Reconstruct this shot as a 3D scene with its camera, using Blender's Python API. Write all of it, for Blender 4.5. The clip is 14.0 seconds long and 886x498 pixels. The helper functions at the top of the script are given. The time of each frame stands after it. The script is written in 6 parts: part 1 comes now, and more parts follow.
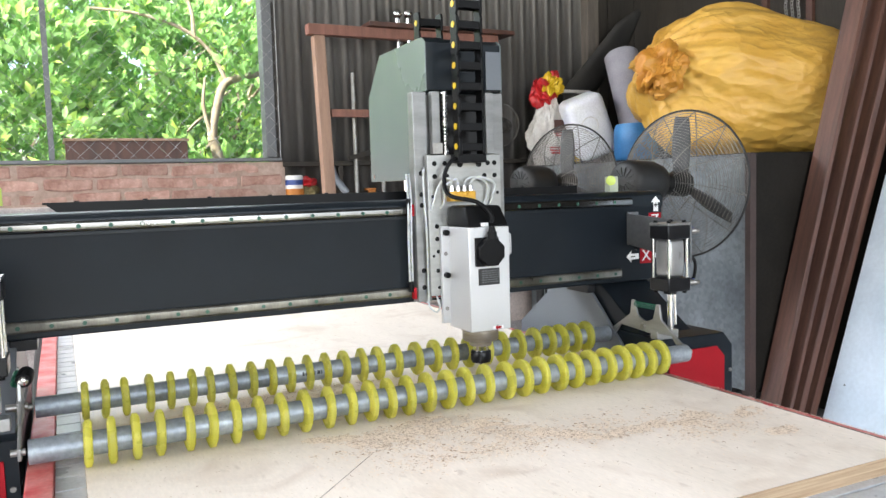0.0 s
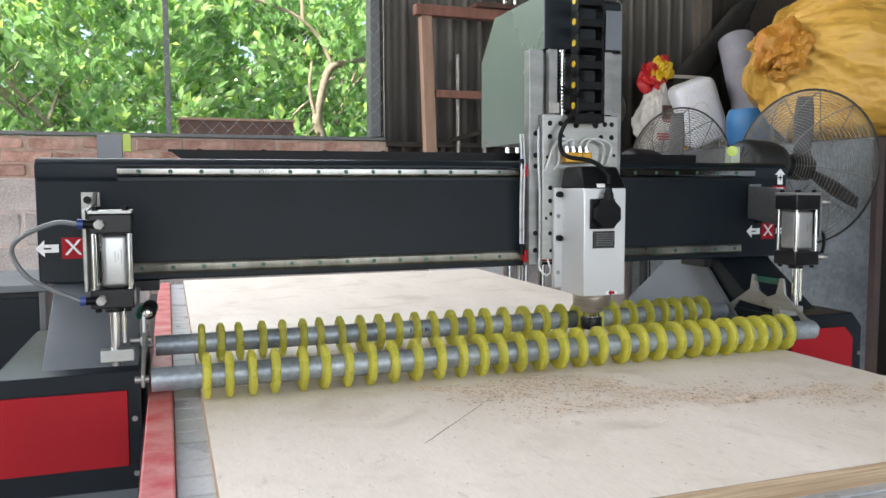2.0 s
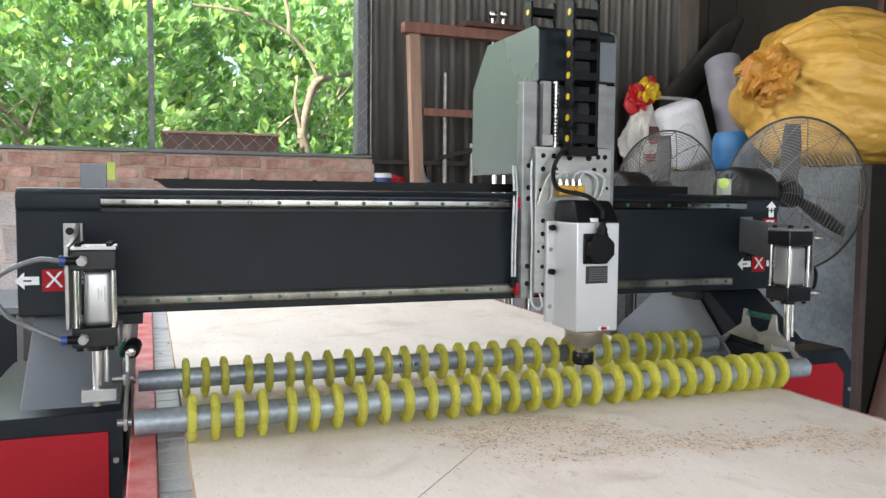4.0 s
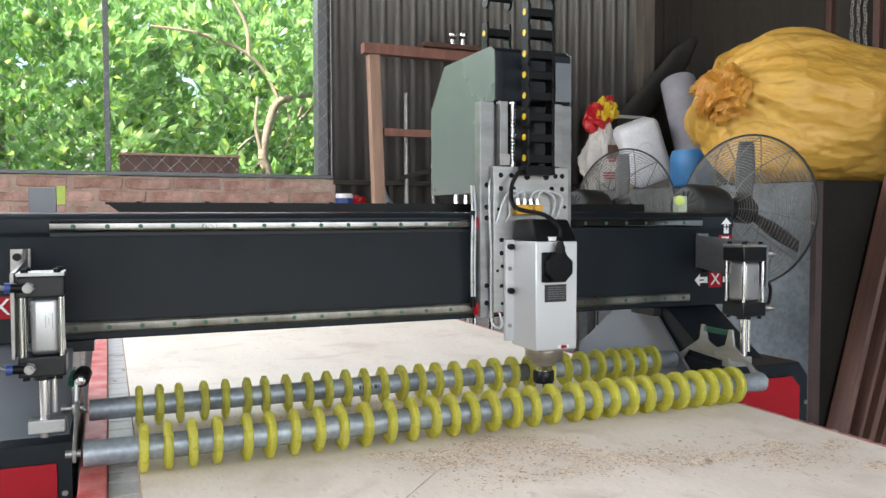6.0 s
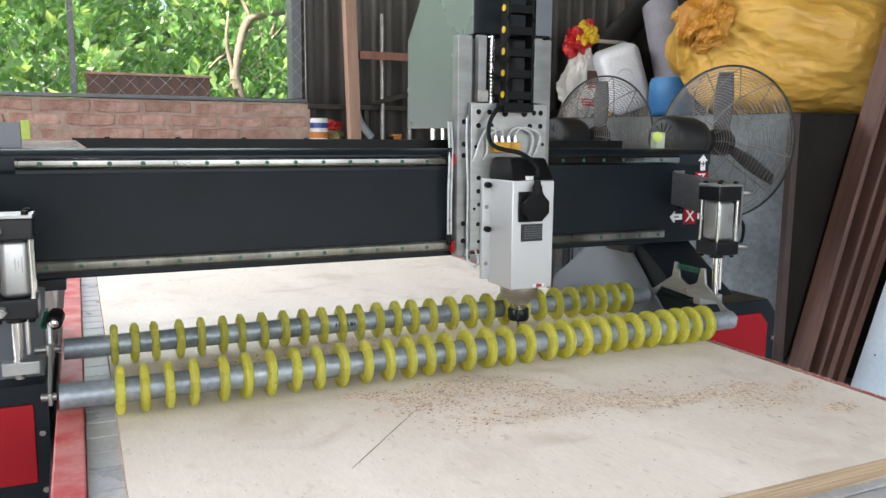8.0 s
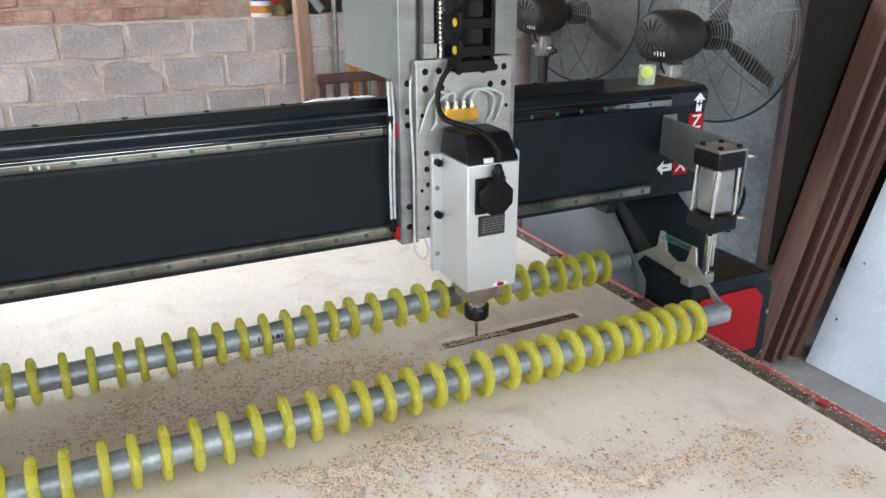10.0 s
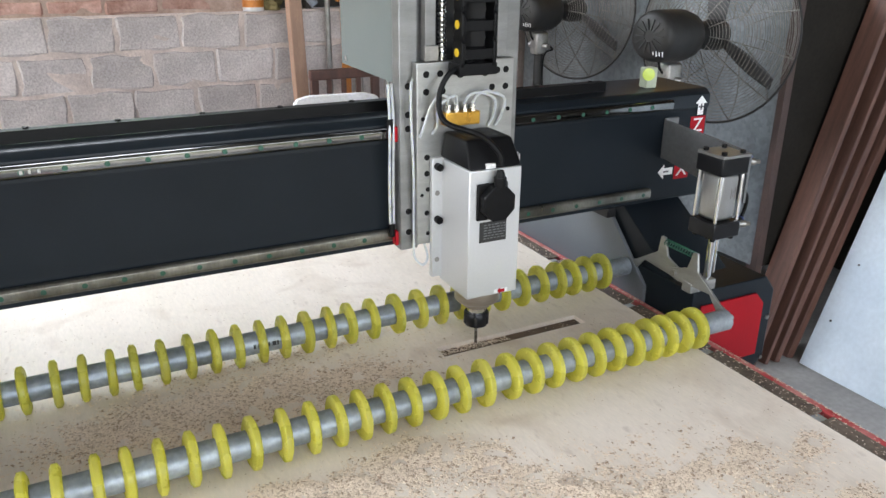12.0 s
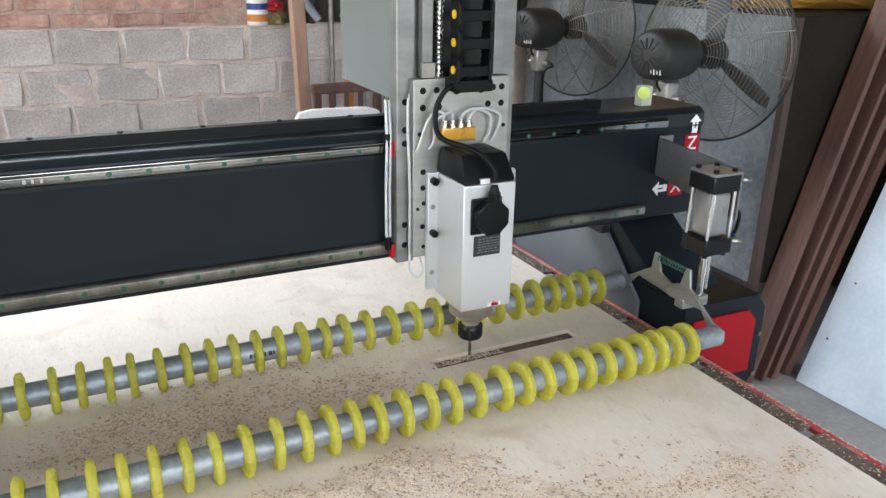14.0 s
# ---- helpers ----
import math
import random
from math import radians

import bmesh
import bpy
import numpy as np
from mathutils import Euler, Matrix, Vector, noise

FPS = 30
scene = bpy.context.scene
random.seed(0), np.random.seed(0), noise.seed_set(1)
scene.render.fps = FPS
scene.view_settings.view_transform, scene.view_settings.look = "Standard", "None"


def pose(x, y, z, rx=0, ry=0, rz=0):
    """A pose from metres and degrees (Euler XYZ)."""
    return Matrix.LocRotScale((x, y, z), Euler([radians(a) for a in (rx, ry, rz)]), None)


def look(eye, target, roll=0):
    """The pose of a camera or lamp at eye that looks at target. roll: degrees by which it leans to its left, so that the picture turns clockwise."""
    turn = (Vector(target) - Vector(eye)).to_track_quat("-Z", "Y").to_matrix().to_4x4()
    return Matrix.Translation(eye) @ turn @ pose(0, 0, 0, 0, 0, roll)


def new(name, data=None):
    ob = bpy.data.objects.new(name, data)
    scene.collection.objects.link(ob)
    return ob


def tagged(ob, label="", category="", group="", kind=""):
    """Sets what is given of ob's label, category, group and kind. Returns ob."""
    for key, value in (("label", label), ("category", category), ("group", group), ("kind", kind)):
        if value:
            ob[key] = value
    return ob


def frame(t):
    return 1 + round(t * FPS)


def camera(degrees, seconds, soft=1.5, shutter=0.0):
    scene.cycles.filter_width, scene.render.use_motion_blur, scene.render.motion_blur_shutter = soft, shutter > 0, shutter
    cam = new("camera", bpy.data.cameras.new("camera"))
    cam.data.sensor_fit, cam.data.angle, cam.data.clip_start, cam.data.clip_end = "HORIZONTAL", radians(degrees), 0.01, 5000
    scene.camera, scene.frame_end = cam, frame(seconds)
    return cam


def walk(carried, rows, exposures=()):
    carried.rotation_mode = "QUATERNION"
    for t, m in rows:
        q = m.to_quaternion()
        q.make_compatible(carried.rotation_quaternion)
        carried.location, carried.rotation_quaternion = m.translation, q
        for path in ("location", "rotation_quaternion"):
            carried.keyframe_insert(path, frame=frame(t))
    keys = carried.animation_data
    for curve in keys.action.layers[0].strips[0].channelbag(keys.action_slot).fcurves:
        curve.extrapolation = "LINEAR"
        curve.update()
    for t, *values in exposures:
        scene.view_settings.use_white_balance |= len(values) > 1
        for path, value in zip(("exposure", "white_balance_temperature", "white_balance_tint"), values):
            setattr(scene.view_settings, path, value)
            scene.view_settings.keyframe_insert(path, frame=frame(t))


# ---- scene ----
cam = camera(58.6, 14.0)
PATH = [
    (0, (-0.026, -1.393, 1.301), (0.86, 0.394, 1.14), -1.7),
    (0.5, (-0.042, -1.335, 1.267), (0.77, 0.479, 1.046), 0.2),
    (1, (-0.043, -1.289, 1.25), (0.712, 0.551, 1.039), 0.2),
    (1.5, (-0.063, -1.279, 1.243), (0.645, 0.582, 1.051), -0.1),
    (2, (-0.062, -1.352, 1.209), (0.614, 0.524, 1.051), -0.2),
    (4.3, (-0.071, -1.309, 1.262), (0.663, 0.547, 1.136), 0.7),
    (4.5, (-0.067, -1.307, 1.259), (0.678, 0.545, 1.144), 0.7),
    (5, (-0.059, -1.311, 1.263), (0.711, 0.532, 1.162), 0.3),
    (5.5, (-0.056, -1.311, 1.262), (0.733, 0.525, 1.173), -0.0),
    (6, (-0.055, -1.314, 1.262), (0.747, 0.516, 1.176), -0.1),
    (6.5, (-0.055, -1.317, 1.261), (0.76, 0.508, 1.171), -0.0),
    (7, (-0.054, -1.316, 1.263), (0.773, 0.501, 1.145), 0.2),
    (7.5, (-0.055, -1.316, 1.264), (0.781, 0.494, 1.111), 0.4),
    (8, (-0.051, -1.303, 1.304), (0.799, 0.484, 1.014), 0.5),
    (8.2, (-0.04, -1.282, 1.335), (0.82, 0.485, 0.96), 0.8),
    (10.3, (0.177, -0.97, 1.567), (1.035, 0.684, 0.84), -0.2),
    (10.5, (0.171, -0.965, 1.568), (1.037, 0.682, 0.835), -0.1),
    (11, (0.163, -0.958, 1.568), (1.038, 0.681, 0.83), 0.0),
    (11.5, (0.165, -0.954, 1.57), (1.042, 0.687, 0.834), 0.3),
    (12, (0.165, -0.953, 1.569), (1.043, 0.69, 0.839), 0.6),
    (12.5, (0.163, -0.958, 1.571), (1.039, 0.688, 0.848), 0.8),
    (13, (0.165, -0.963, 1.571), (1.039, 0.688, 0.858), 1.0),
    (13.5, (0.17, -0.968, 1.573), (1.043, 0.688, 0.869), 1.1),
    (14, (0.168, -0.978, 1.576), (1.045, 0.679, 0.879), 1.2),
]
walk(cam, [(t, look(e, a, r)) for t, e, a, r in PATH],
     exposures=[(0, 2.25), (0.5, 1.96), (1.5, 1.76), (2.0, 1.74), (4.5, 1.81), (8, 1.85), (10.5, 2.06), (14, 2.06)])

# ---- light ----
world = bpy.data.worlds.new("sky")
scene.world = world
world.use_nodes = True
wn, wl = world.node_tree.nodes, world.node_tree.links
sky = wn.new("ShaderNodeTexSky")
sky.sky_type = "NISHITA"
sky.sun_disc = False
sky.sun_elevation = radians(45)
sky.sun_rotation = radians(246)
sky.dust_density = 3.0
wl.new(sky.outputs["Color"], wn["Background"].inputs["Color"])
wn["Background"].inputs["Strength"].default_value = 0.15

sun_data = bpy.data.lights.new("sun", "SUN")
sun_data.energy, sun_data.angle, sun_data.color = 5.0, radians(3), (1.0, 0.95, 0.87)
sun = new("sun", sun_data)
sun.matrix_world = look((-7.2, -3.2, 7.9), (0, 0, 0))


def opening_light(name, eye, target, w, h, power):
    d = bpy.data.lights.new(name, "AREA")
    d.shape, d.size, d.size_y, d.energy, d.color = "RECTANGLE", w, h, power, (0.92, 0.955, 1.0)
    o = new(name, d)
    o.matrix_world = look(eye, target)
    return o


opening_light("front_opening_daylight", (0.1, -5.8, 2.3), (0.3, 0, 1.2), 6.4, 3.4, 72)
opening_light("side_opening_daylight", (-5.3, 0.0, 2.85), (0, 0.2, 0.9), 4.3, 2.6, 36)
opening_light("window_top_daylight", (-1.1, 2.9, 3.28), (-0.3, -0.6, 0.85), 4.3, 1.35, 44)


# ---- materials ----
def surf(name, a, b=None, rough=0.6, metal=0.0, scale=6.0, fine=60.0, bump=0.1, stretch=(1, 1, 1), speck=0.12,
         rvar=0.12, rand=0.0, sub=0.0, spec=0.5):
    """Two colours mixed by a broad noise, a fine noise for grain, relief and gloss."""
    m = bpy.data.materials.new(name)
    m.use_nodes = True
    n, l = m.node_tree.nodes, m.node_tree.links
    p = n["Principled BSDF"]
    tc = n.new("ShaderNodeTexCoord")
    mp = n.new("ShaderNodeMapping")
    mp.inputs["Scale"].default_value = stretch
    l.new(tc.outputs["Object"], mp.inputs["Vector"])
    n1 = n.new("ShaderNodeTexNoise")
    n1.inputs["Scale"].default_value, n1.inputs["Detail"].default_value = scale, 5
    n2 = n.new("ShaderNodeTexNoise")
    n2.inputs["Scale"].default_value, n2.inputs["Detail"].default_value = fine, 4
    for k in (n1, n2):
        l.new(mp.outputs["Vector"], k.inputs["Vector"])
    ramp = n.new("ShaderNodeValToRGB")
    b = b or tuple(c * 0.78 for c in a)
    ramp.color_ramp.elements[0].position, ramp.color_ramp.elements[1].position = 0.34, 0.68
    ramp.color_ramp.elements[0].color, ramp.color_ramp.elements[1].color = (*b, 1), (*a, 1)
    l.new(n1.outputs["Fac"], ramp.inputs["Fac"])
    hsv = n.new("ShaderNodeHueSaturation")
    mr = n.new("ShaderNodeMapRange")
    mr.inputs["From Min"].default_value, mr.inputs["From Max"].default_value = 0.25, 0.75
    mr.inputs["To Min"].default_value, mr.inputs["To Max"].default_value = 1 - speck, 1 + speck
    l.new(n2.outputs["Fac"], mr.inputs["Value"])
    l.new(ramp.outputs["Color"], hsv.inputs["Color"])
    val = mr.outputs["Result"]
    if rand:
        oi = n.new("ShaderNodeObjectInfo")
        r2 = n.new("ShaderNodeMapRange")
        r2.inputs["To Min"].default_value, r2.inputs["To Max"].default_value = 1 - rand, 1 + rand
        l.new(oi.outputs["Random"], r2.inputs["Value"])
        mu = n.new("ShaderNodeMath")
        mu.operation = "MULTIPLY"
        l.new(val, mu.inputs[0])
        l.new(r2.outputs["Result"], mu.inputs[1])
        val = mu.outputs["Value"]
    l.new(val, hsv.inputs["Value"])
    l.new(hsv.outputs["Color"], p.inputs["Base Color"])
    rr = n.new("ShaderNodeMapRange")
    rr.inputs["To Min"].default_value, rr.inputs["To Max"].default_value = max(0.02, rough - rvar), min(1, rough + rvar)
    l.new(n1.outputs["Fac"], rr.inputs["Value"])
    l.new(rr.outputs["Result"], p.inputs["Roughness"])
    p.inputs["Metallic"].default_value = metal
    p.inputs["Specular IOR Level"].default_value = spec
    if sub:
        p.inputs["Subsurface Weight"].default_value = sub
        p.inputs["Subsurface Radius"].default_value = (0.02, 0.02, 0.006)
        p.inputs["Subsurface Scale"].default_value = 0.4
    if bump:
        bp = n.new("ShaderNodeBump")
        bp.inputs["Strength"].default_value, bp.inputs["Distance"].default_value = bump, 0.004
        l.new(n2.outputs["Fac"], bp.inputs["Height"])
        l.new(bp.outputs["Normal"], p.inputs["Normal"])
    return m


M = {}
M["charcoal"] = surf("charcoal_paint", (0.0105, 0.0145, 0.019), (0.008, 0.011, 0.0145), 0.36, scale=5, fine=420, bump=0.05, speck=0.06, spec=0.18)
M["black"] = surf("black_plastic", (0.006, 0.006, 0.0065), (0.004, 0.004, 0.0045), 0.42, scale=20, fine=250, bump=0.05, spec=0.13)
M["black_metal"] = surf("black_anodised", (0.010, 0.010, 0.011), (0.007, 0.007, 0.008), 0.34, scale=30, fine=300, bump=0.03, spec=0.25)
# Grey paint with the foliage's green reflection put into the colour.
M["grey_paint"] = surf("grey_paint_foliage_tint", (0.148, 0.172, 0.165), (0.132, 0.155, 0.15), 0.27, scale=3, fine=300, bump=0.04, speck=0.03)
M["leg_grey"] = surf("grey_paint_and_lit_leg", (0.13, 0.145, 0.16), (0.11, 0.12, 0.135), 0.4, scale=4, fine=300, bump=0.04, speck=0.05)
M["red"] = surf("red_panel", (0.34, 0.005, 0.012), (0.28, 0.004, 0.010), 0.55, scale=5, fine=260, bump=0.04, speck=0.05, spec=0.2)
M["red_rail"] = surf("red_rail_paint", (0.50, 0.03, 0.04), (0.62, 0.24, 0.22), 0.5, scale=16, fine=120, bump=0.15)
M["alu"] = surf("milled_aluminium", (0.37, 0.37, 0.355), (0.28, 0.28, 0.27), 0.42, metal=0.75, scale=12, fine=160, bump=0.05, stretch=(1, 1, 4), speck=0.05)
M["silver"] = surf("silver_anodised", (0.56, 0.565, 0.57), (0.51, 0.515, 0.52), 0.45, metal=0.45, scale=4, fine=300, bump=0.03, speck=0.03)
M["steel"] = surf("ground_steel", (0.36, 0.355, 0.34), (0.22, 0.215, 0.205), 0.24, metal=1.0, scale=14, fine=200, bump=0.03, stretch=(1, 1, 6), speck=0.06)
# Light and dark patches along the rail paint its reflections into the colour.
M["rail_steel"] = surf("polished_rail_reflections", (0.24, 0.24, 0.236), (0.07, 0.07, 0.07), 0.10, metal=1.0, scale=2.4, fine=90, bump=0.02, stretch=(2.2, 1, 1), speck=0.1)
M["oiled_rail"] = surf("grimy_oiled_rail", (0.24, 0.23, 0.20), (0.10, 0.095, 0.08), 0.33, metal=0.8, scale=5, fine=90, bump=0.03, stretch=(3, 1, 1), speck=0.15)
M["cyl_alu"] = surf("drawn_aluminium", (0.40, 0.40, 0.395), (0.33, 0.33, 0.325), 0.38, metal=0.85, scale=8, fine=200, bump=0.03, stretch=(4, 4, 0.5), speck=0.06)
M["z_alu"] = surf("oiled_aluminium", (0.25, 0.25, 0.245), (0.17, 0.17, 0.166), 0.45, metal=0.6, scale=9, fine=160, bump=0.05, stretch=(1, 1, 4), speck=0.06)
M["chrome"] = surf("chrome", (0.80, 0.80, 0.80), (0.72, 0.72, 0.72), 0.12, metal=1.0, scale=20, fine=100, bump=0.01, speck=0.02)
M["pipe"] = surf("galvanised_pipe", (0.33, 0.365, 0.39), (0.17, 0.19, 0.21), 0.46, metal=0.45, scale=17, fine=110, bump=0.08, speck=0.2)
M["dull_steel"] = surf("dull_steel", (0.33, 0.32, 0.30), (0.22, 0.21, 0.20), 0.42, metal=0.8, scale=25, fine=150, bump=0.06)
M["nose_steel"] = surf("turned_bronze_steel", (0.46, 0.41, 0.36), (0.34, 0.30, 0.26), 0.34, metal=0.85, scale=20, fine=220, bump=0.04, stretch=(1, 1, 8), speck=0.06)
M["brass"] = surf("brass_fitting", (0.62, 0.36, 0.06), (0.50, 0.27, 0.04), 0.32, metal=0.7, scale=60, fine=300, bump=0.03)
M["white_tube"] = surf("clear_white_tube", (0.52, 0.54, 0.55), (0.42, 0.44, 0.455), 0.3, scale=60, fine=300, bump=0.0, sub=0.2)
M["blue"] = surf("blue_plastic", (0.02, 0.05, 0.22), (0.015, 0.04, 0.17), 0.4, scale=60, fine=300, bump=0.0)
M["white_plastic"] = surf("white_plastic", (0.74, 0.74, 0.75), (0.64, 0.63, 0.62), 0.45, scale=9, fine=120, bump=0.05, sub=0.1)
M["white_print"] = surf("white_print", (0.78, 0.78, 0.78), (0.72, 0.72, 0.72), 0.5, scale=60, fine=300, bump=0.0)
M["black_print"] = surf("black_print", (0.012, 0.012, 0.012), None, 0.5, scale=60, fine=300, bump=0.0)
M["green_cap"] = surf("green_rail_plug", (0.006, 0.07, 0.04), None, 0.5, scale=60, fine=300, bump=0.0)
M["green_spring"] = surf("green_spring", (0.012, 0.10, 0.055), None, 0.35, scale=60, fine=300, bump=0.0)
M["concrete"] = surf("concrete_floor", (0.40, 0.385, 0.37), (0.27, 0.26, 0.25), 0.85, scale=2.5, fine=45, bump=0.35, speck=0.12)
M["block"] = surf("concrete_block", (0.54, 0.49, 0.475), (0.40, 0.36, 0.35), 0.95, scale=7, fine=110, bump=0.9, speck=0.22, rand=0.10)
M["brick_mortar"] = surf("pinkish_mortar", (0.44, 0.33, 0.275), (0.33, 0.23, 0.185), 0.95, scale=14, fine=80, bump=0.9, speck=0.16)
M["mortar"] = surf("mortar", (0.64, 0.54, 0.49), (0.47, 0.395, 0.36), 0.95, scale=9, fine=90, bump=0.8, speck=0.14)
M["brick"] = surf("red_brick", (0.50, 0.32, 0.265), (0.31, 0.165, 0.13), 0.92, scale=17, fine=80, bump=1.0, speck=0.16, rand=0.18)
M["corrugated"] = surf("corrugated_steel", (0.155, 0.146, 0.137), (0.105, 0.098, 0.09), 0.5, metal=0.35, scale=2.2, fine=70, bump=0.06, stretch=(1, 1, 0.3), speck=0.08)
M["dark_wall"] = surf("dark_board_wall", (0.046, 0.038, 0.030), (0.024, 0.020, 0.016), 0.85, scale=2.5, fine=45, bump=0.2, stretch=(1.5, 1.5, 0.25), speck=0.18)
M["plain_wall"] = surf("plastered_wall", (0.40, 0.385, 0.36), (0.32, 0.305, 0.285), 0.9, scale=2.2, fine=45, bump=0.2)
M["roof"] = surf("roof_sheet", (0.26, 0.25, 0.24), (0.20, 0.19, 0.185), 0.7, metal=0.2, scale=2, fine=50, bump=0.1)
M["window_steel"] = surf("grey_window_steel", (0.15, 0.155, 0.16), (0.11, 0.113, 0.118), 0.5, metal=0.3, scale=10, fine=120, bump=0.06)
M["wire"] = surf("galvanised_wire", (0.36, 0.36, 0.35), (0.24, 0.24, 0.235), 0.75, metal=0.0, scale=30, fine=200, bump=0.0)
M["red_wood"] = surf("reddish_hardwood", (0.24, 0.105, 0.075), (0.16, 0.066, 0.046), 0.6, scale=5, fine=70, bump=0.15, stretch=(8, 8, 0.8), speck=0.16)
M["pale_wood"] = surf("pale_pine", (0.36, 0.225, 0.16), (0.27, 0.165, 0.115), 0.65, scale=5, fine=70, bump=0.15, stretch=(8, 8, 0.8), speck=0.14)
M["plank_wood"] = surf("brown_plank", (0.118, 0.055, 0.039), (0.06, 0.028, 0.020), 0.6, scale=5, fine=80, bump=0.12, stretch=(8, 8, 0.6), speck=0.18, rand=0.25)
M["dark_wood"] = surf("dark_brown_wood", (0.10, 0.042, 0.030), (0.06, 0.026, 0.018), 0.5, scale=5, fine=70, bump=0.12, stretch=(6, 6, 1), speck=0.15)
M["fan_black"] = surf("dusty_black_enamel", (0.010, 0.010, 0.010), (0.022, 0.021, 0.020), 0.5, scale=8, fine=120, bump=0.08, spec=0.3)
M["fan_wire"] = surf("chromed_fan_wire", (0.19, 0.18, 0.165), (0.10, 0.095, 0.088), 0.42, metal=0.4, scale=20, fine=120, bump=0.0)
M["edge_brown"] = surf("dusty_brown_board", (0.20, 0.155, 0.12), (0.10, 0.075, 0.058), 0.9, scale=14, fine=120, bump=0.3, speck=0.25)
M["bed_grey"] = surf("pvc_bed_slat", (0.58, 0.60, 0.62), (0.44, 0.46, 0.48), 0.3, scale=9, fine=120, bump=0.08)


def polyurethane():
    """Cloudy yellow rubber that lets some light through."""
    m = surf("yellow_polyurethane", (0.70, 0.67, 0.20), (0.62, 0.60, 0.16), 0.28, scale=40, fine=200, bump=0.03, speck=0.05, rand=0.07, sub=0.25)
    n, l = m.node_tree.nodes, m.node_tree.links
    tr = n.new("ShaderNodeBsdfTranslucent")
    tr.inputs["Color"].default_value = (0.92, 0.88, 0.20, 1)
    mix = n.new("ShaderNodeMixShader")
    mix.inputs["Fac"].default_value = 0.55
    n["Principled BSDF"].inputs["Transmission Weight"].default_value = 0.3
    n["Principled BSDF"].inputs["IOR"].default_value = 1.45
    l.new(n["Principled BSDF"].outputs["BSDF"], mix.inputs[1])
    l.new(tr.outputs["BSDF"], mix.inputs[2])
    l.new(mix.outputs["Shader"], n["Material Output"].inputs["Surface"])
    return m


M["yellow_pu"] = polyurethane()


def galvanised(name):
    m = surf(name, (0.20, 0.222, 0.235), (0.09, 0.102, 0.112), 0.5, metal=0.3, scale=3, fine=80, bump=0.05, speck=0.08)
    n, l = m.node_tree.nodes, m.node_tree.links
    p = n["Principled BSDF"]
    vor = n.new("ShaderNodeTexVoronoi")
    vor.inputs["Scale"].default_value = 55
    tc = n.new("ShaderNodeTexCoord")
    l.new(tc.outputs["Object"], vor.inputs["Vector"])
    mr = n.new("ShaderNodeMapRange")
    mr.inputs["To Min"].default_value, mr.inputs["To Max"].default_value = 0.85, 1.15
    sep = n.new("ShaderNodeSeparateColor")
    l.new(vor.outputs["Color"], sep.inputs["Color"])
    l.new(sep.outputs["Red"], mr.inputs["Value"])
    h2 = n.new("ShaderNodeHueSaturation")
    src = p.inputs["Base Color"].links[0].from_socket
    l.new(src, h2.inputs["Color"])
    l.new(mr.outputs["Result"], h2.inputs["Value"])
    l.new(h2.outputs["Color"], p.inputs["Base Color"])
    return m


M["galv"] = galvanised("galvanised_sheet")


def plywood():
    """Pale veneer with long grain, broad pinkish stains and small dark marks."""
    m = surf("plywood_veneer", (0.85, 0.76, 0.665), (0.76, 0.675, 0.575), 0.62, scale=1.8, fine=70, bump=0.06,
             stretch=(3.5, 0.9, 1), speck=0.06)
    n, l = m.node_tree.nodes, m.node_tree.links
    p = n["Principled BSDF"]
    tc = n.new("ShaderNodeTexCoord")
    st = n.new("ShaderNodeTexNoise")
    st.inputs["Scale"].default_value, st.inputs["Detail"].default_value, st.inputs["Distortion"].default_value = 7, 7, 0.8
    l.new(tc.outputs["Object"], st.inputs["Vector"])
    mr = n.new("ShaderNodeMapRange")
    mr.inputs["From Min"].default_value, mr.inputs["From Max"].default_value = 0.53, 0.74
    mr.inputs["To Max"].default_value = 0.42
    l.new(st.outputs["Fac"], mr.inputs["Value"])
    mix = n.new("ShaderNodeMix")
    mix.data_type = "RGBA"
    l.new(mr.outputs["Result"], mix.inputs["Factor"])
    l.new(p.inputs["Base Color"].links[0].from_socket, mix.inputs["A"])
    mix.inputs["B"].default_value = (0.47, 0.34, 0.235, 1)
    dk = n.new("ShaderNodeTexNoise")
    dk.inputs["Scale"].default_value, dk.inputs["Detail"].default_value = 34, 6
    mp2 = n.new("ShaderNodeMapping")
    mp2.inputs["Scale"].default_value = (1.8, 0.7, 1)
    l.new(tc.outputs["Object"], mp2.inputs["Vector"])
    l.new(mp2.outputs["Vector"], dk.inputs["Vector"])
    m3 = n.new("ShaderNodeMapRange")
    m3.inputs["From Min"].default_value, m3.inputs["From Max"].default_value, m3.inputs["To Max"].default_value = 0.62, 0.75, 0.32
    l.new(dk.outputs["Fac"], m3.inputs["Value"])
    mix2 = n.new("ShaderNodeMix")
    mix2.data_type = "RGBA"
    l.new(m3.outputs["Result"], mix2.inputs["Factor"])
    l.new(mix.outputs["Result"], mix2.inputs["A"])
    mix2.inputs["B"].default_value = (0.36, 0.26, 0.19, 1)
    l.new(mix2.outputs["Result"], p.inputs["Base Color"])
    return m


M["plywood"] = plywood()
M["ply_edge"] = surf("plywood_edge", (0.50, 0.37, 0.24), (0.30, 0.20, 0.12), 0.8, scale=6, fine=80, bump=0.2, stretch=(1, 1, 60), speck=0.1)
M["cut_wood"] = surf("dark_brown_cut", (0.16, 0.105, 0.065), (0.09, 0.06, 0.038), 0.9, scale=30, fine=150, bump=0.4)


# ---- mesh helpers ----
ROUND = set()


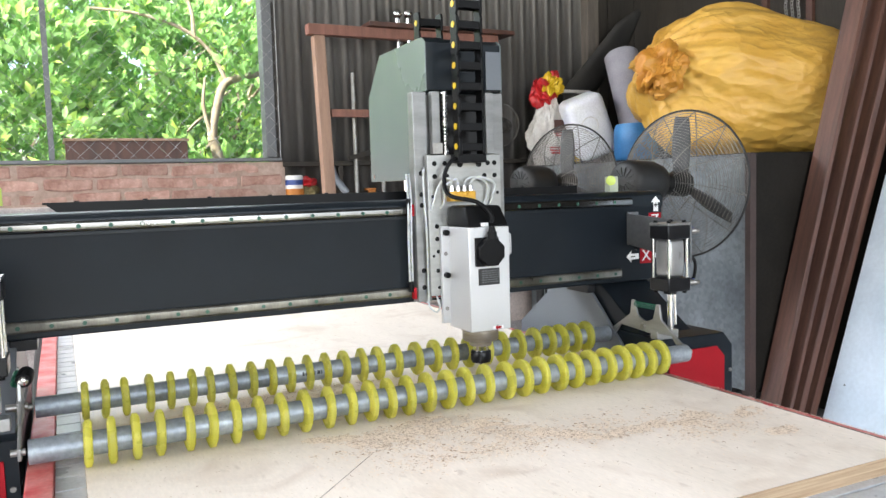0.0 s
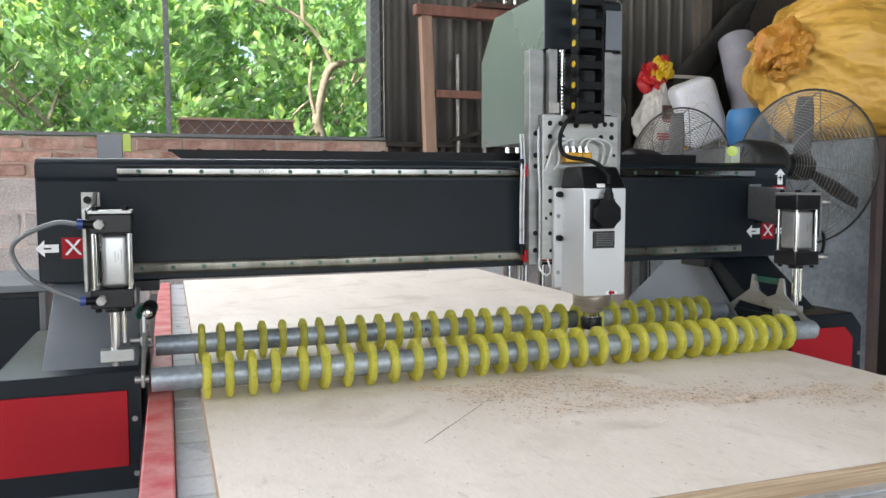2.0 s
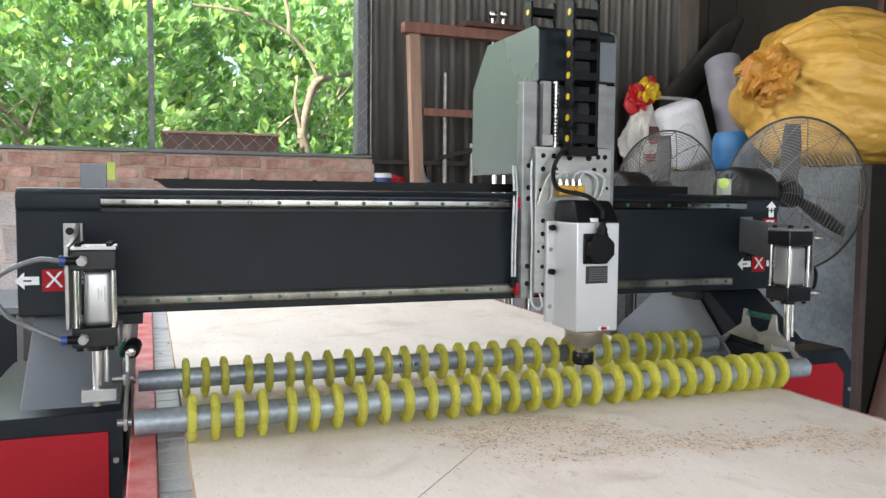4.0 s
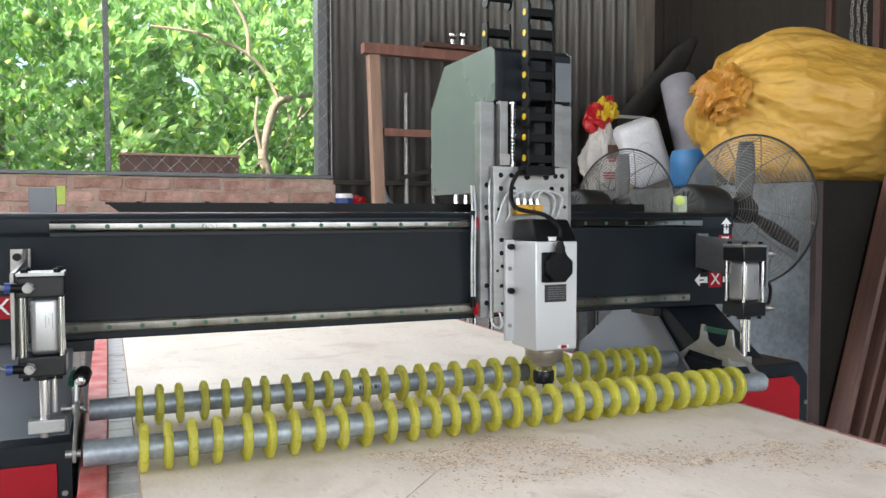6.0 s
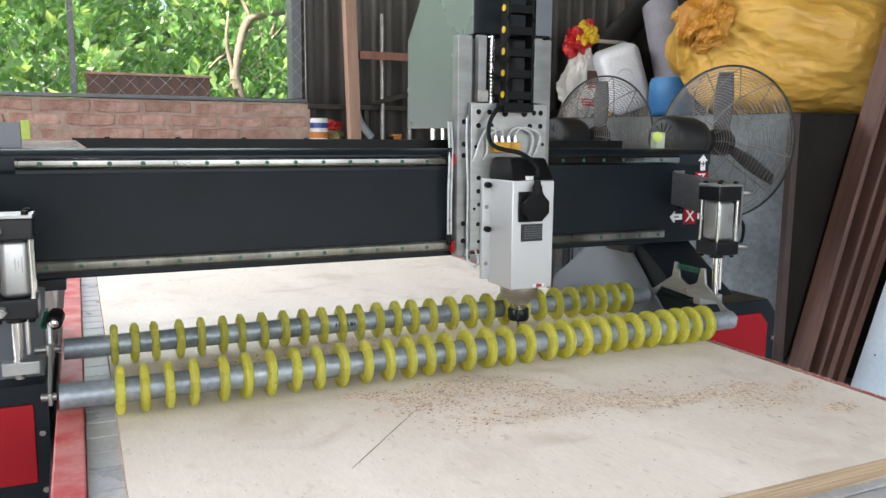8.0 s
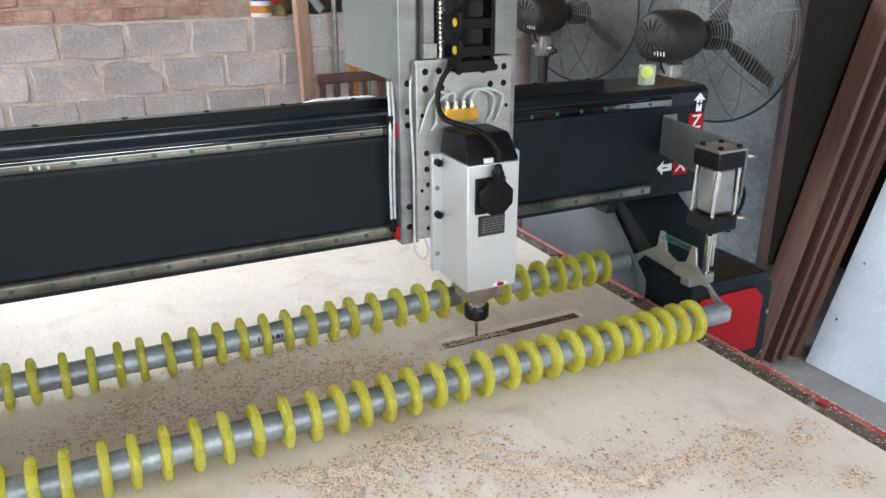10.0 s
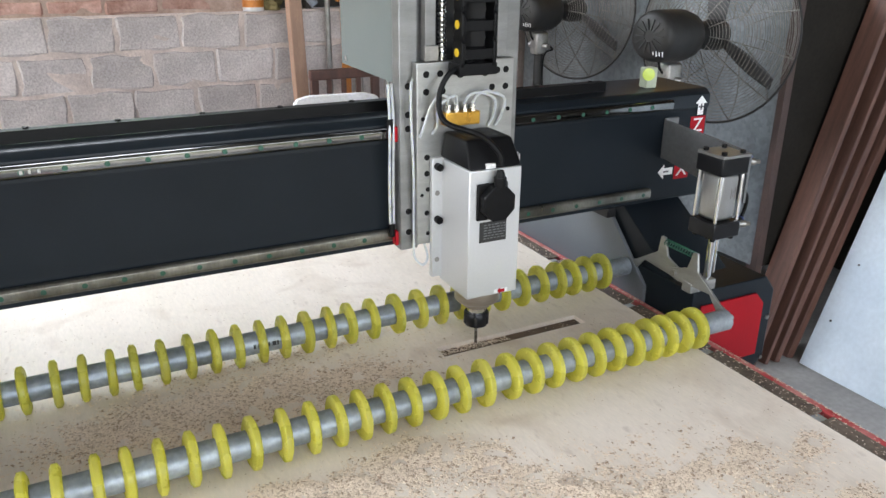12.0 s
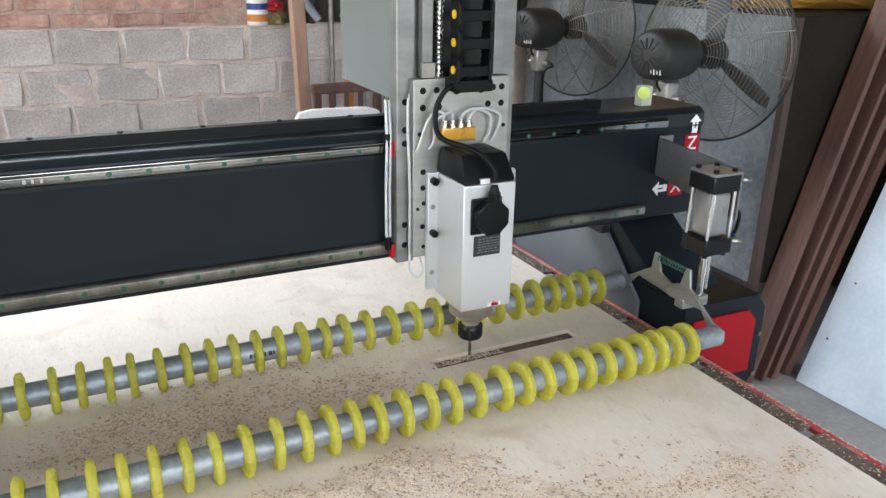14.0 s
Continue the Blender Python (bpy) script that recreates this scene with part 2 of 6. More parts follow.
def B():
    bm = bmesh.new()
    ROUND.discard(id(bm))
    return bm


def box(bm, x0, x1, y0, y1, z0, z1, bev=0.0, m=None, seg=2):
    r = bmesh.ops.create_cube(bm, size=1.0)
    vs = r["verts"]
    for v in vs:
        v.co = Vector(((x0 + x1) / 2 + v.co.x * (x1 - x0), (y0 + y1) / 2 + v.co.y * (y1 - y0), (z0 + z1) / 2 + v.co.z * (z1 - z0)))
    if m is not None:
        bmesh.ops.transform(bm, matrix=m, verts=vs)
    if bev:
        es = list({e for v in vs for e in v.link_edges})
        bmesh.ops.bevel(bm, geom=es, offset=bev, segments=seg, affect="EDGES", profile=0.5)
    return bm


def frame_of(d):
    d = Vector(d).normalized()
    u = d.orthogonal().normalized()
    return u, d.cross(u), d


def cyl(bm, p0, p1, r, seg=16, r2=None):
    ROUND.add(id(bm))
    r2 = r if r2 is None else r2
    p0, p1 = Vector(p0), Vector(p1)
    u, w, d = frame_of(p1 - p0)
    a, b = [], []
    for i in range(seg):
        t = 2 * math.pi * i / seg
        k = u * math.cos(t) + w * math.sin(t)
        a.append(bm.verts.new(p0 + k * r))
        b.append(bm.verts.new(p1 + k * r2))
    for i in range(seg):
        j = (i + 1) % seg
        bm.faces.new((a[i], a[j], b[j], b[i]))
    bm.faces.new(a[::-1])
    bm.faces.new(b)
    return bm


def lathe(bm, prof, origin, axis, seg=24, closed=False):
    """prof: (radius, height along the axis) pairs."""
    ROUND.add(id(bm))
    u, w, d = frame_of(axis)
    o = Vector(origin)
    rings = []
    for r, h in prof:
        rings.append([bm.verts.new(o + d * h + (u * math.cos(2 * math.pi * i / seg) + w * math.sin(2 * math.pi * i / seg)) * r) for i in range(seg)])
    pairs = list(zip(rings, rings[1:])) + ([(rings[-1], rings[0])] if closed else [])
    for a, b in pairs:
        for i in range(seg):
            j = (i + 1) % seg
            bm.faces.new((a[i], a[j], b[j], b[i]))
    if not closed:
        bm.faces.new(rings[0][::-1])
        bm.faces.new(rings[-1])
    return bm


def sweep(bm, pts, r, seg=6, loop=False):
    ROUND.add(id(bm))
    pts = [Vector(p) for p in pts]
    n = len(pts)
    rings = []
    up = None
    for i in range(n):
        a = pts[(i - 1) % n] if (loop or i) else pts[i]
        b = pts[(i + 1) % n] if (loop or i < n - 1) else pts[i]
        d = (b - a).normalized()
        if up is None:
            up = d.orthogonal().normalized()
        u = (up - d * up.dot(d))
        u = u.normalized() if u.length > 1e-6 else d.orthogonal().normalized()
        up = u
        w = d.cross(u)
        rings.append([bm.verts.new(pts[i] + (u * math.cos(2 * math.pi * k / seg) + w * math.sin(2 * math.pi * k / seg)) * r) for k in range(seg)])
    for i in range(n if loop else n - 1):
        a, b = rings[i], rings[(i + 1) % n]
        for k in range(seg):
            j = (k + 1) % seg
            bm.faces.new((a[k], a[j], b[j], b[k]))
    if not loop:
        bm.faces.new(rings[0][::-1])
        bm.faces.new(rings[-1])
    return bm


def bend(pts, n=8):
    """A smooth line through the points."""
    p = [Vector(q) for q in pts]
    p = [p[0] * 2 - p[1]] + p + [p[-1] * 2 - p[-2]]
    out = []
    for i in range(1, len(p) - 2):
        a, b, c, d = p[i - 1:i + 3]
        for k in range(n):
            t = k / n
            out.append(0.5 * ((2 * b) + (c - a) * t + (2 * a - 5 * b + 4 * c - d) * t * t + (3 * b - a - 3 * c + d) * t ** 3))
    return out + [p[-2]]


def prism(bm, poly, axis, a0, a1, bev=0.0):
    """poly: points in the plane across the axis ('x': y,z  'y': x,z  'z': x,y)."""
    def place(p, a):
        return {"x": (a, p[0], p[1]), "y": (p[0], a, p[1]), "z": (p[0], p[1], a)}[axis]
    lo = [bm.verts.new(place(p, a0)) for p in poly]
    hi = [bm.verts.new(place(p, a1)) for p in poly]
    fs = [bm.faces.new(lo), bm.faces.new(hi[::-1])]
    for i in range(len(poly)):
        j = (i + 1) % len(poly)
        fs.append(bm.faces.new((lo[i], hi[i], hi[j], lo[j])))
    bmesh.ops.recalc_face_normals(bm, faces=fs)
    if bev:
        es = list({e for f in fs for e in f.edges})
        bmesh.ops.bevel(bm, geom=es, offset=bev, segments=2, affect="EDGES", profile=0.5)
    return bm


def thing(name, at, label, category, group="", kind=""):
    e = new(name)
    e.empty_display_size = 0.05
    e.location = at
    return tagged(e, label, category, group, kind)


def root_place(ob):
    p = Vector((0, 0, 0))
    while ob is not None:
        p += ob.location
        ob = ob.parent
    return p


def mesh_from(name, bm, material, shift=(0, 0, 0)):
    angle = 48 if id(bm) in ROUND else 22
    bmesh.ops.recalc_face_normals(bm, faces=bm.faces[:])
    if Vector(shift).length:
        bmesh.ops.translate(bm, vec=-Vector(shift), verts=bm.verts[:])
    me = bpy.data.meshes.new(name)
    bm.to_mesh(me)
    bm.free()
    me.materials.append(material)
    me.polygons.foreach_set("use_smooth", [True] * len(me.polygons))
    me.set_sharp_from_angle(angle=radians(angle))
    return me


def part(name, bm, material, parent, label=""):
    """A bmesh in world places as one mesh under a thing or a part."""
    ob = new(name, mesh_from(name, bm, material, root_place(parent)))
    ob.parent = parent
    return tagged(ob, label) if label else ob


def solid(name, bm, material, label="", category="", group="", kind=""):
    return tagged(new(name, mesh_from(name, bm, material)), label, category, group, kind)


def lettering(name, text, m, size, material, parent, depth=0.0006):
    """Letters centred at the pose m, as a thin mesh under parent."""
    cu = bpy.data.curves.new(name, "FONT")
    cu.body, cu.size, cu.extrude, cu.align_x, cu.align_y = text, size, depth, "CENTER", "CENTER"
    tmp = new(name + "_curve", cu)
    dg = bpy.context.evaluated_depsgraph_get()
    me = bpy.data.meshes.new_from_object(tmp.evaluated_get(dg))
    bpy.data.objects.remove(tmp)
    bpy.data.curves.remove(cu)
    me.materials.clear()
    me.materials.append(material)
    me.transform(Matrix.Translation(-root_place(parent)) @ m)
    ob = new(name, me)
    ob.parent = parent
    return ob


def hex_bolt(bm, at, d, r=0.006, h=0.007):
    at, d = Vector(at), Vector(d).normalized()
    cyl(bm, at, at + d * h, r, 10)
    cyl(bm, at + d * h, at + d * h * 1.05, r * 0.5, 6)


P = 0.85          # top of the plywood on the bed
GY = 0.33         # front face of the gantry beam
CX = 0.862        # spindle axis

# ---- the shed ----
floor = solid("floor", box(B(), -5.5, 4.5, -6, 2.95, -0.12, 0), M["concrete"], "dusty grey concrete floor of the workshop", "floor", kind="structure")
ground = solid("ground", box(B(), -60, 60, -60, 80, -0.5, -0.13), surf("garden_soil", (0.14, 0.12, 0.075), (0.06, 0.09, 0.03), 0.95, scale=1.5, fine=30, bump=0.4), "earth and grass of the garden outside", "ground", kind="structure")
ceiling = solid("ceiling", box(B(), -5.6, 4.6, -6.1, 3.0, 4.36, 4.42), M["roof"], "sheet metal roof of the workshop", "ceiling", kind="structure")

wall_n = solid("wall_north", box(B(), -5.5, 3.75, 2.806, 2.95, 0, 1.255), M["mortar"], "low wall of grey concrete blocks with red brick courses on top", "wall", kind="structure")
b2 = B()
box(b2, -5.5, 1.12, 2.806, 2.95, 1.2552, 1.452)
part("mortar_bed", b2, M["brick_mortar"], wall_n)
b2 = B()
box(b2, -5.5, -3.4, 2.82, 2.95, 1.4525, 4.355)
box(b2, -3.399, 1.09, 2.82, 2.95, 4.0, 4.355)
part("wall_above_window", b2, M["plain_wall"], wall_n)

# corrugated sheet cladding on the block wall
bc = B()
prof = []
xx = 1.085
while xx < 3.74:
    prof += [(xx, 2.88), (xx + 0.035, 2.88), (xx + 0.048, 2.855), (xx + 0.077, 2.855), (xx + 0.090, 2.88)]
    xx += 0.0905
lo = [bc.verts.new((p[0], p[1], 1.257)) for p in prof]
hi = [bc.verts.new((p[0], p[1], 4.35)) for p in prof]
for i in range(len(prof) - 1):
    if prof[i + 1][0] - prof[i][0] > 1e-4:
        bc.faces.new((lo[i], lo[i + 1], hi[i + 1], hi[i]))
clad = solid("cladding", bc, M["corrugated"], "grey corrugated steel wall sheets", "wall cladding", kind="structure")
sm = clad.modifiers.new("thickness", "SOLIDIFY")
sm.thickness = 0.002
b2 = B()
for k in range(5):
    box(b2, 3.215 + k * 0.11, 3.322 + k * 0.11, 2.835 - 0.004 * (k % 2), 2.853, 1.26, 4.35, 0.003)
solid("board_wall", b2, M["dark_wall"], "dark brown boards covering the corner of the wall", "wall", kind="structure")
solid("wall_east", box(B(), 3.75, 3.9, -6, 2.95, 0, 4.355), M["dark_wall"], "dark brown side wall", "wall", kind="structure")
bw = B()
box(bw, -5.5, -5.36, -6, -2.2, 0, 4.355)
box(bw, -5.5, -5.36, 2.2, 2.95, 0, 4.355)
box(bw, -5.5, -5.36, -2.199, 2.199, 0, 1.5)
box(bw, -5.5, -5.36, -2.199, 2.199, 4.25, 4.355)
solid("wall_west", bw, M["plain_wall"], "plain plastered side wall with a wide opening", "wall", kind="structure")
bw = B()
box(bw, -5.5, -3.2, -6, -5.85, 0, 4.355)
box(bw, 3.4, 3.75, -6, -5.85, 0, 4.355)
box(bw, -3.2, 3.4, -6, -5.85, 4.1, 4.355)
solid("wall_south", bw, M["plain_wall"], "plain plastered front wall with a wide doorway", "wall", kind="structure")

# window with steel frame and chain-link mesh
win = thing("window_1", (-1.1, 2.8, 1.455), "wide unglazed window with grey steel frame and chain-link mesh", "window", kind="structure")
part("window_sill", box(B(), -3.4, 1.105, 2.79, 2.86, 1.456, 1.474, 0.003), M["window_steel"], win)
part("window_frame", box(B(), 1.028, 1.082, 2.80, 2.90, 1.475, 3.998, 0.004), M["window_steel"], win)
for mx in (0.0, -1.12, -2.25):
    part("mullion", box(B(), mx - 0.013, mx + 0.013, 2.80, 2.83, 1.475, 3.998, 0.002), M["window_steel"], win)
bm = B()
z0, z1, x0, x1 = 1.476, 2.55, -3.38, 1.098
step = 0.080
k = x0 - (z1 - z0)
while k < x1:
    for s in (1, -1):
        a, b_ = (k, z0), (k + (z1 - z0), z1)
        xa, xb = max(a[0], x0), min(b_[0], x1)
        if xb > xa:
            za, zb = z0 + (xa - k), z0 + (xb - k)
            if s < 0:
                za, zb = z0 + z1 - za, z0 + z1 - zb
            n = max(2, int((xb - xa) / (step / 2)))
            pts = []
            for i in range(n + 1):
                t = i / n
                pts.append((xa + (xb - xa) * t + (0.0015 if i % 2 else -0.0015), 2.793 + (0.0016 * s), za + (zb - za) * t))
            sweep(bm, pts, 0.0009, 3)
    k += step
sweep(bm, [(1.098, 2.793, z0), (1.098, 2.793, z1)], 0.003, 5)
part("chain_link_mesh", bm, M["wire"], win)

# ---- the router ----
cnc = thing("cnc_router", (0.61, 0.6, 0.0), "large charcoal CNC router with red panels and gantry", "CNC router")

# bed and base
bm = B()
for x0, x1 in ((-0.10, 0.02), (1.20, 1.32)):
    box(bm, x0, x1, -0.78, 1.95, 0.58, 0.79, 0.006)
for y in (-0.76, 0.1, 1.0, 1.85):
    box(bm, 0.021, 1.199, y, y + 0.08, 0.62, 0.785, 0.004)
part("base_frame", bm, M["charcoal"], cnc)
for x in (-0.07, 1.21):
    for y in (-0.7, 0.55, 1.78):
        part("leg", box(B(), x, x + 0.08, y, y + 0.08, 0.02, 0.581, 0.004), M["charcoal"], cnc)
        part("foot", cyl(B(), (x + 0.04, y + 0.04, 0), (x + 0.04, y + 0.04, 0.019), 0.05, 16), M["dull_steel"], cnc)
bed = part("bed", box(B(), -0.075, 1.315, -0.76, 1.93, 0.785, 0.806), M["black_metal"], cnc)
y = -0.76
while y < 1.9:
    part("slat", box(B(), -0.040, 1.288, y, y + 0.066, 0.806, 0.822, 0.0015, seg=1), M["bed_grey"], bed)
    y += 0.0695
bed.rotation_euler.z = -0.0115
for a, b_, top in ((-0.084, -0.041, 0.834), (1.296, 1.312, 0.826)):
    part("side_rail", box(B(), a, b_, -0.76, 1.93, 0.805, top, 0.003), M["red_rail"], bed, "worn red painted side rail")

y = -0.755
k = 0
while y < 1.85:
    ln = (0.21, 0.27, 0.235)[k % 3]
    part("edge_strip", box(B(), 1.2235, 1.2945, y, min(y + ln, 1.92), 0.8222, 0.8275, 0.001, seg=1), M["edge_brown"], bed, "dusty dark brown edge strip")
    y += ln + 0.022
    k += 1

# gantry beam
gantry = part("gantry_beam", prism(B(), [(GY, 1.02), (GY, 1.224), (GY - 0.004, 1.228), (GY - 0.004, 1.256), (GY + 0.012, 1.268), (GY + 0.17, 1.268), (GY + 0.17, 1.02)], "x", -0.29, 1.517, 0.004), M["charcoal"], cnc, "long charcoal painted steel beam")
for z0, z1, x1 in ((1.230, 1.252, 1.40), (1.034, 1.058, 1.362)):
    r = part("linear_rail", prism(B(), [(GY - 0.005, z0), (GY - 0.014, z0 + 0.001), (GY - 0.017, z0 + 0.005), (GY - 0.017, z1 - 0.005), (GY - 0.014, z1 - 0.001), (GY - 0.005, z1)], "x", -0.141, x1, 0.0006), M["rail_steel" if z0 > 1.2 else "oiled_rail"], gantry, "ground steel guide rail with green plugs")
    x = -0.10
    while x < x1:
        part("rail_plug", cyl(B(), (x, GY - 0.0135, (z0 + z1) / 2), (x, GY - 0.0178, (z0 + z1) / 2), 0.0045, 10), M["green_cap"], gantry)
        x += 0.060
bm = B()
box(bm, -0.141, 1.40, GY - 0.0049, GY - 0.0041, 1.222, 1.2295)
part("rail_seat", bm, M["charcoal"], gantry)
bm = B()
for k, w in enumerate((0.010, 0.008, 0.010)):
    box(bm, 0.138 + 0.012 * k, 0.138 + 0.012 * k + w * 0.45, GY - 0.0182, GY - 0.0171, 1.238, 1.2445)
part("rail_mark", bm, M["alu"], gantry)
# cover strip on the beam
bm = B()
prism(bm, [(-0.044, 1.289), (-0.018, 1.269), (1.268, 1.269), (1.268, 1.289)], "y", GY + 0.055, GY + 0.060)
box(bm, -0.044, 1.268, GY + 0.0602, GY + 0.076, 1.2845, 1.289)
cover = part("cover_strip", bm, M["black"], cnc, "folded black sheet metal cover")
for k in range(10):
    bm = B()
    cyl(bm, (0.02 + k * 0.135, GY + 0.068, 1.289), (0.02 + k * 0.135, GY + 0.068, 1.2915), 0.005, 8)
    part("cover_screw", bm, M["black"], cover)
tag = part("end_bracket", box(B(), -0.185, -0.135, GY + 0.10, GY + 0.115, 1.268, 1.318, 0.001), M["leg_grey"], cnc, "small grey sheet bracket")
part("sticker", box(B(), -0.1345, -0.118, GY + 0.10, GY + 0.114, 1.285, 1.322, 0.001), surf("lime_sticker", (0.45, 0.55, 0.08), None, 0.5, bump=0.0), tag, "lime green end stop")
lamp = part("limit_sensor", box(B(), 1.375, 1.405, GY + 0.05, GY + 0.075, 1.268, 1.312, 0.003), surf("cloudy_plastic", (0.42, 0.46, 0.36), None, 0.4, bump=0.0), cnc, "translucent sensor block")
part("sensor_knob", lathe(B(), [(0.004, 0), (0.011, 0.0005), (0.0135, 0.003), (0.0135, 0.007), (0.005, 0.009)], (1.376, GY + 0.048, 1.300), (-0.5, -0.86, 0), 18), surf("lime_plastic", (0.55, 0.68, 0.12), None, 0.4, bump=0.0), lamp, "lime green knob")

# number plate and stickers
plate = part("number_plate", prism(B(), [(0.757, 1.124), (0.762, 1.119), (1.018, 1.119), (1.023, 1.124), (1.023, 1.170), (1.018, 1.175), (0.762, 1.175), (0.757, 1.170)], "y", GY - 0.0015, GY - 0.0002), M["silver"], cnc, "silver number plate with black border")
bm = B()
for a in ((0.760, 1.020, 1.1215, 1.1225), (0.760, 1.020, 1.1715, 1.1725), (0.760, 0.761, 1.123, 1.171), (1.019, 1.020, 1.123, 1.171)):
    box(bm, a[0], a[1], GY - 0.0021, GY - 0.0016, a[2], a[3])
part("border", bm, M["black_print"], plate)
for ch, x in (("1", 0.806), ("3", 0.862), ("2", 0.918), ("5", 0.974)):
    lettering("digit", ch, pose(x, GY - 0.0022, 1.147, 90), 0.055, M["black_print"], plate)


def arrow(bm, x, y, z, s, d):
    """A flat block arrow in the plane y, pointing d."""
    pts = [(-1, 0), (-0.25, 0.75), (-0.25, 0.36), (0.9, 0.36), (0.9, -0.36), (-0.25, -0.36), (-0.25, -0.75)]
    c, n = {"left": (1, 0), "right": (-1, 0), "up": (0, -1)}[d]
    q = [(x + s * (p[0] * c - p[1] * n), z + s * (p[0] * n + p[1] * c)) for p in pts]
    prism(bm, q, "y", y - 0.001, y)


def axis_sticker(x, z, letter, vertical, s=0.018):
    st = part("axis_sticker", box(B(), x - 0.021, x + 0.021, GY - 0.0012, GY - 0.0003, z - 0.021, z + 0.021), M["red"], cnc, "red axis sticker with white letter and arrows")
    lettering("letter", letter, pose(x, GY - 0.0018, z, 90), 0.044, M["white_print"], st)
    bm = B()
    if vertical:
        arrow(bm, x, GY - 0.0045, z + 0.045, 0.022, "up")
    else:
        arrow(bm, x - 0.046, GY - 0.0004, z, 0.022, "left")
    part("arrow", bm, M["white_print"], st)
    if not vertical:
        bm = B()
        arrow(bm, x + 0.046, GY - 0.0004, z, 0.022, "right")
        part("arrow", bm, M["white_print"], st)
    bm = B()
    qx, qz, qy = (x, z + 0.043, GY - 0.0042) if vertical else (x - 0.046, z, GY)
    box(bm, qx - 0.007, qx + 0.007, qy - 0.0022, qy - 0.0015, qz - 0.0016, qz + 0.0016)
    if not vertical:
        box(bm, x + 0.039, x + 0.053, GY - 0.0022, GY - 0.0015, z - 0.0016, z + 0.0016)
        box(bm, x + 0.0444, x + 0.0476, GY - 0.0023, GY - 0.0016, z - 0.007, z + 0.007)
    else:
        box(bm, x - 0.0016, x + 0.0016, GY - 0.0065, GY - 0.0057, z + 0.036, z + 0.050)
    part("sign", bm, M["black_print"], st)


axis_sticker(-0.226, 1.090, "X", False)
axis_sticker(1.458, 1.088, "X", False)
axis_sticker(1.490, 1.186, "Z", True)

# gantry uprights
for side in (-1, 1):
    def X(a):
        return a if side < 0 else 1.212 - a
    xa, xb = sorted((X(-0.265), X(-0.105)))
    # Left upright and right side plate carry their lit grey in the colour.
    up = part("upright", prism(B(), [(0.35, 1.019), (0.52, 1.019), (0.74, 0.87), (0.74, 0.62), (0.13, 0.62), (0.13, 0.872)], "x", xa, xb, 0.003), M["leg_grey"] if side < 0 else M["charcoal"], cnc, "tapered steel upright of the gantry")
    if side > 0:
        part("gusset", prism(B(), [(0.40, 1.012), (0.54, 1.012), (0.76, 0.86), (0.76, 0.70), (0.24, 0.70), (0.24, 0.862)], "x", xa - 0.012, xa - 0.003, 0.002), M["leg_grey"], up, "grey side plate, its lit tone put into the colour")
    x0, x1 = sorted((X(-0.356 if side < 0 else -0.338), X(-0.100)))
    up_z = 0.016 if side > 0 else 0.0
    bx = part("motor_box", prism(B(), [(x0 + (0.02 if side < 0 else 0), 0.885 + up_z), (x1 - (0.03 if side > 0 else 0), 0.885 + up_z), (x1, 0.885 + up_z - (0.035 if side > 0 else 0)), (x1, 0.70 if side > 0 else 0.672), (x1 - (0.03 if side > 0 else 0.0), 0.672), (x0, 0.672), (x0, 0.885 + up_z - (0.02 if side < 0 else 0))], "y", 0.10, 0.60, 0.004), M["charcoal"], cnc, "charcoal drive housing with a red front panel")
    a, b_ = x0 + 0.022, x1 - (0.022 if side < 0 else 0.034)
    part("front_panel", prism(B(), [(a, 0.716), (b_, 0.716), (b_, 0.841 if side > 0 else 0.848), (b_ - (0.025 if side > 0 else 0.001), 0.852 + up_z), (a + 0.001, 0.852 + up_z), (a, 0.848 + up_z)], "y", 0.094, 0.0995, 0.001), M["red"], bx, "bright red front panel")
    for x, z in ((x0 + 0.011, 0.70), (x1 - 0.011, 0.70), (x1 - 0.011, 0.80), (x0 + 0.011, 0.80)):
        bm = B()
        hex_bolt(bm, (x, 0.100, z), (0, -1, 0), 0.005, 0.004)
        part("screw", bm, M["dull_steel"], bx)
    # rail carriage block below the beam
    xc = X(-0.06)
    part("beam_foot", box(B(), xc - 0.045 * (side < 0) - 0.012, xc - 0.020 * (side < 0) + 0.012, GY + 0.002, GY + 0.1, 0.998, 1.0195, 0.002), M["black_metal"], cnc)

# pressing rollers
M["hose"] = surf("smoky_hose", (0.16, 0.165, 0.17), (0.10, 0.105, 0.11), 0.2, bump=0.0)
wheel_me = None


def roller(name, y, zc, xs, x0, x1):
    global wheel_me
    ro = part(name, cyl(B(), (x0, y, zc), (x1, y, zc), 0.0205, 28), M["pipe"], cnc, "galvanised pipe carrying yellow rubber discs")
    if wheel_me is None:
        bm = B()
        lathe(bm, [(0.0207, -0.0072), (0.0330, -0.0070), (0.0376, -0.0047), (0.0392, -0.0040), (0.0395, -0.0030), (0.0395, 0.0030), (0.0392, 0.0040), (0.0376, 0.0047), (0.0330, 0.0070), (0.0207, 0.0072)], (0, 0, 0), (1, 0, 0), 88, closed=True)
        wheel_me = mesh_from("wheel", bm, M["yellow_pu"])
    for x in xs:
        o = new("wheel", wheel_me)
        o.parent = ro
        o.matrix_basis = Matrix.Translation(Vector((x, y, zc)) - cnc.location) @ pose(0, 0, 0, random.uniform(0, 360), random.uniform(-2.0, 2.0), random.uniform(-2.5, 2.5))
    return ro


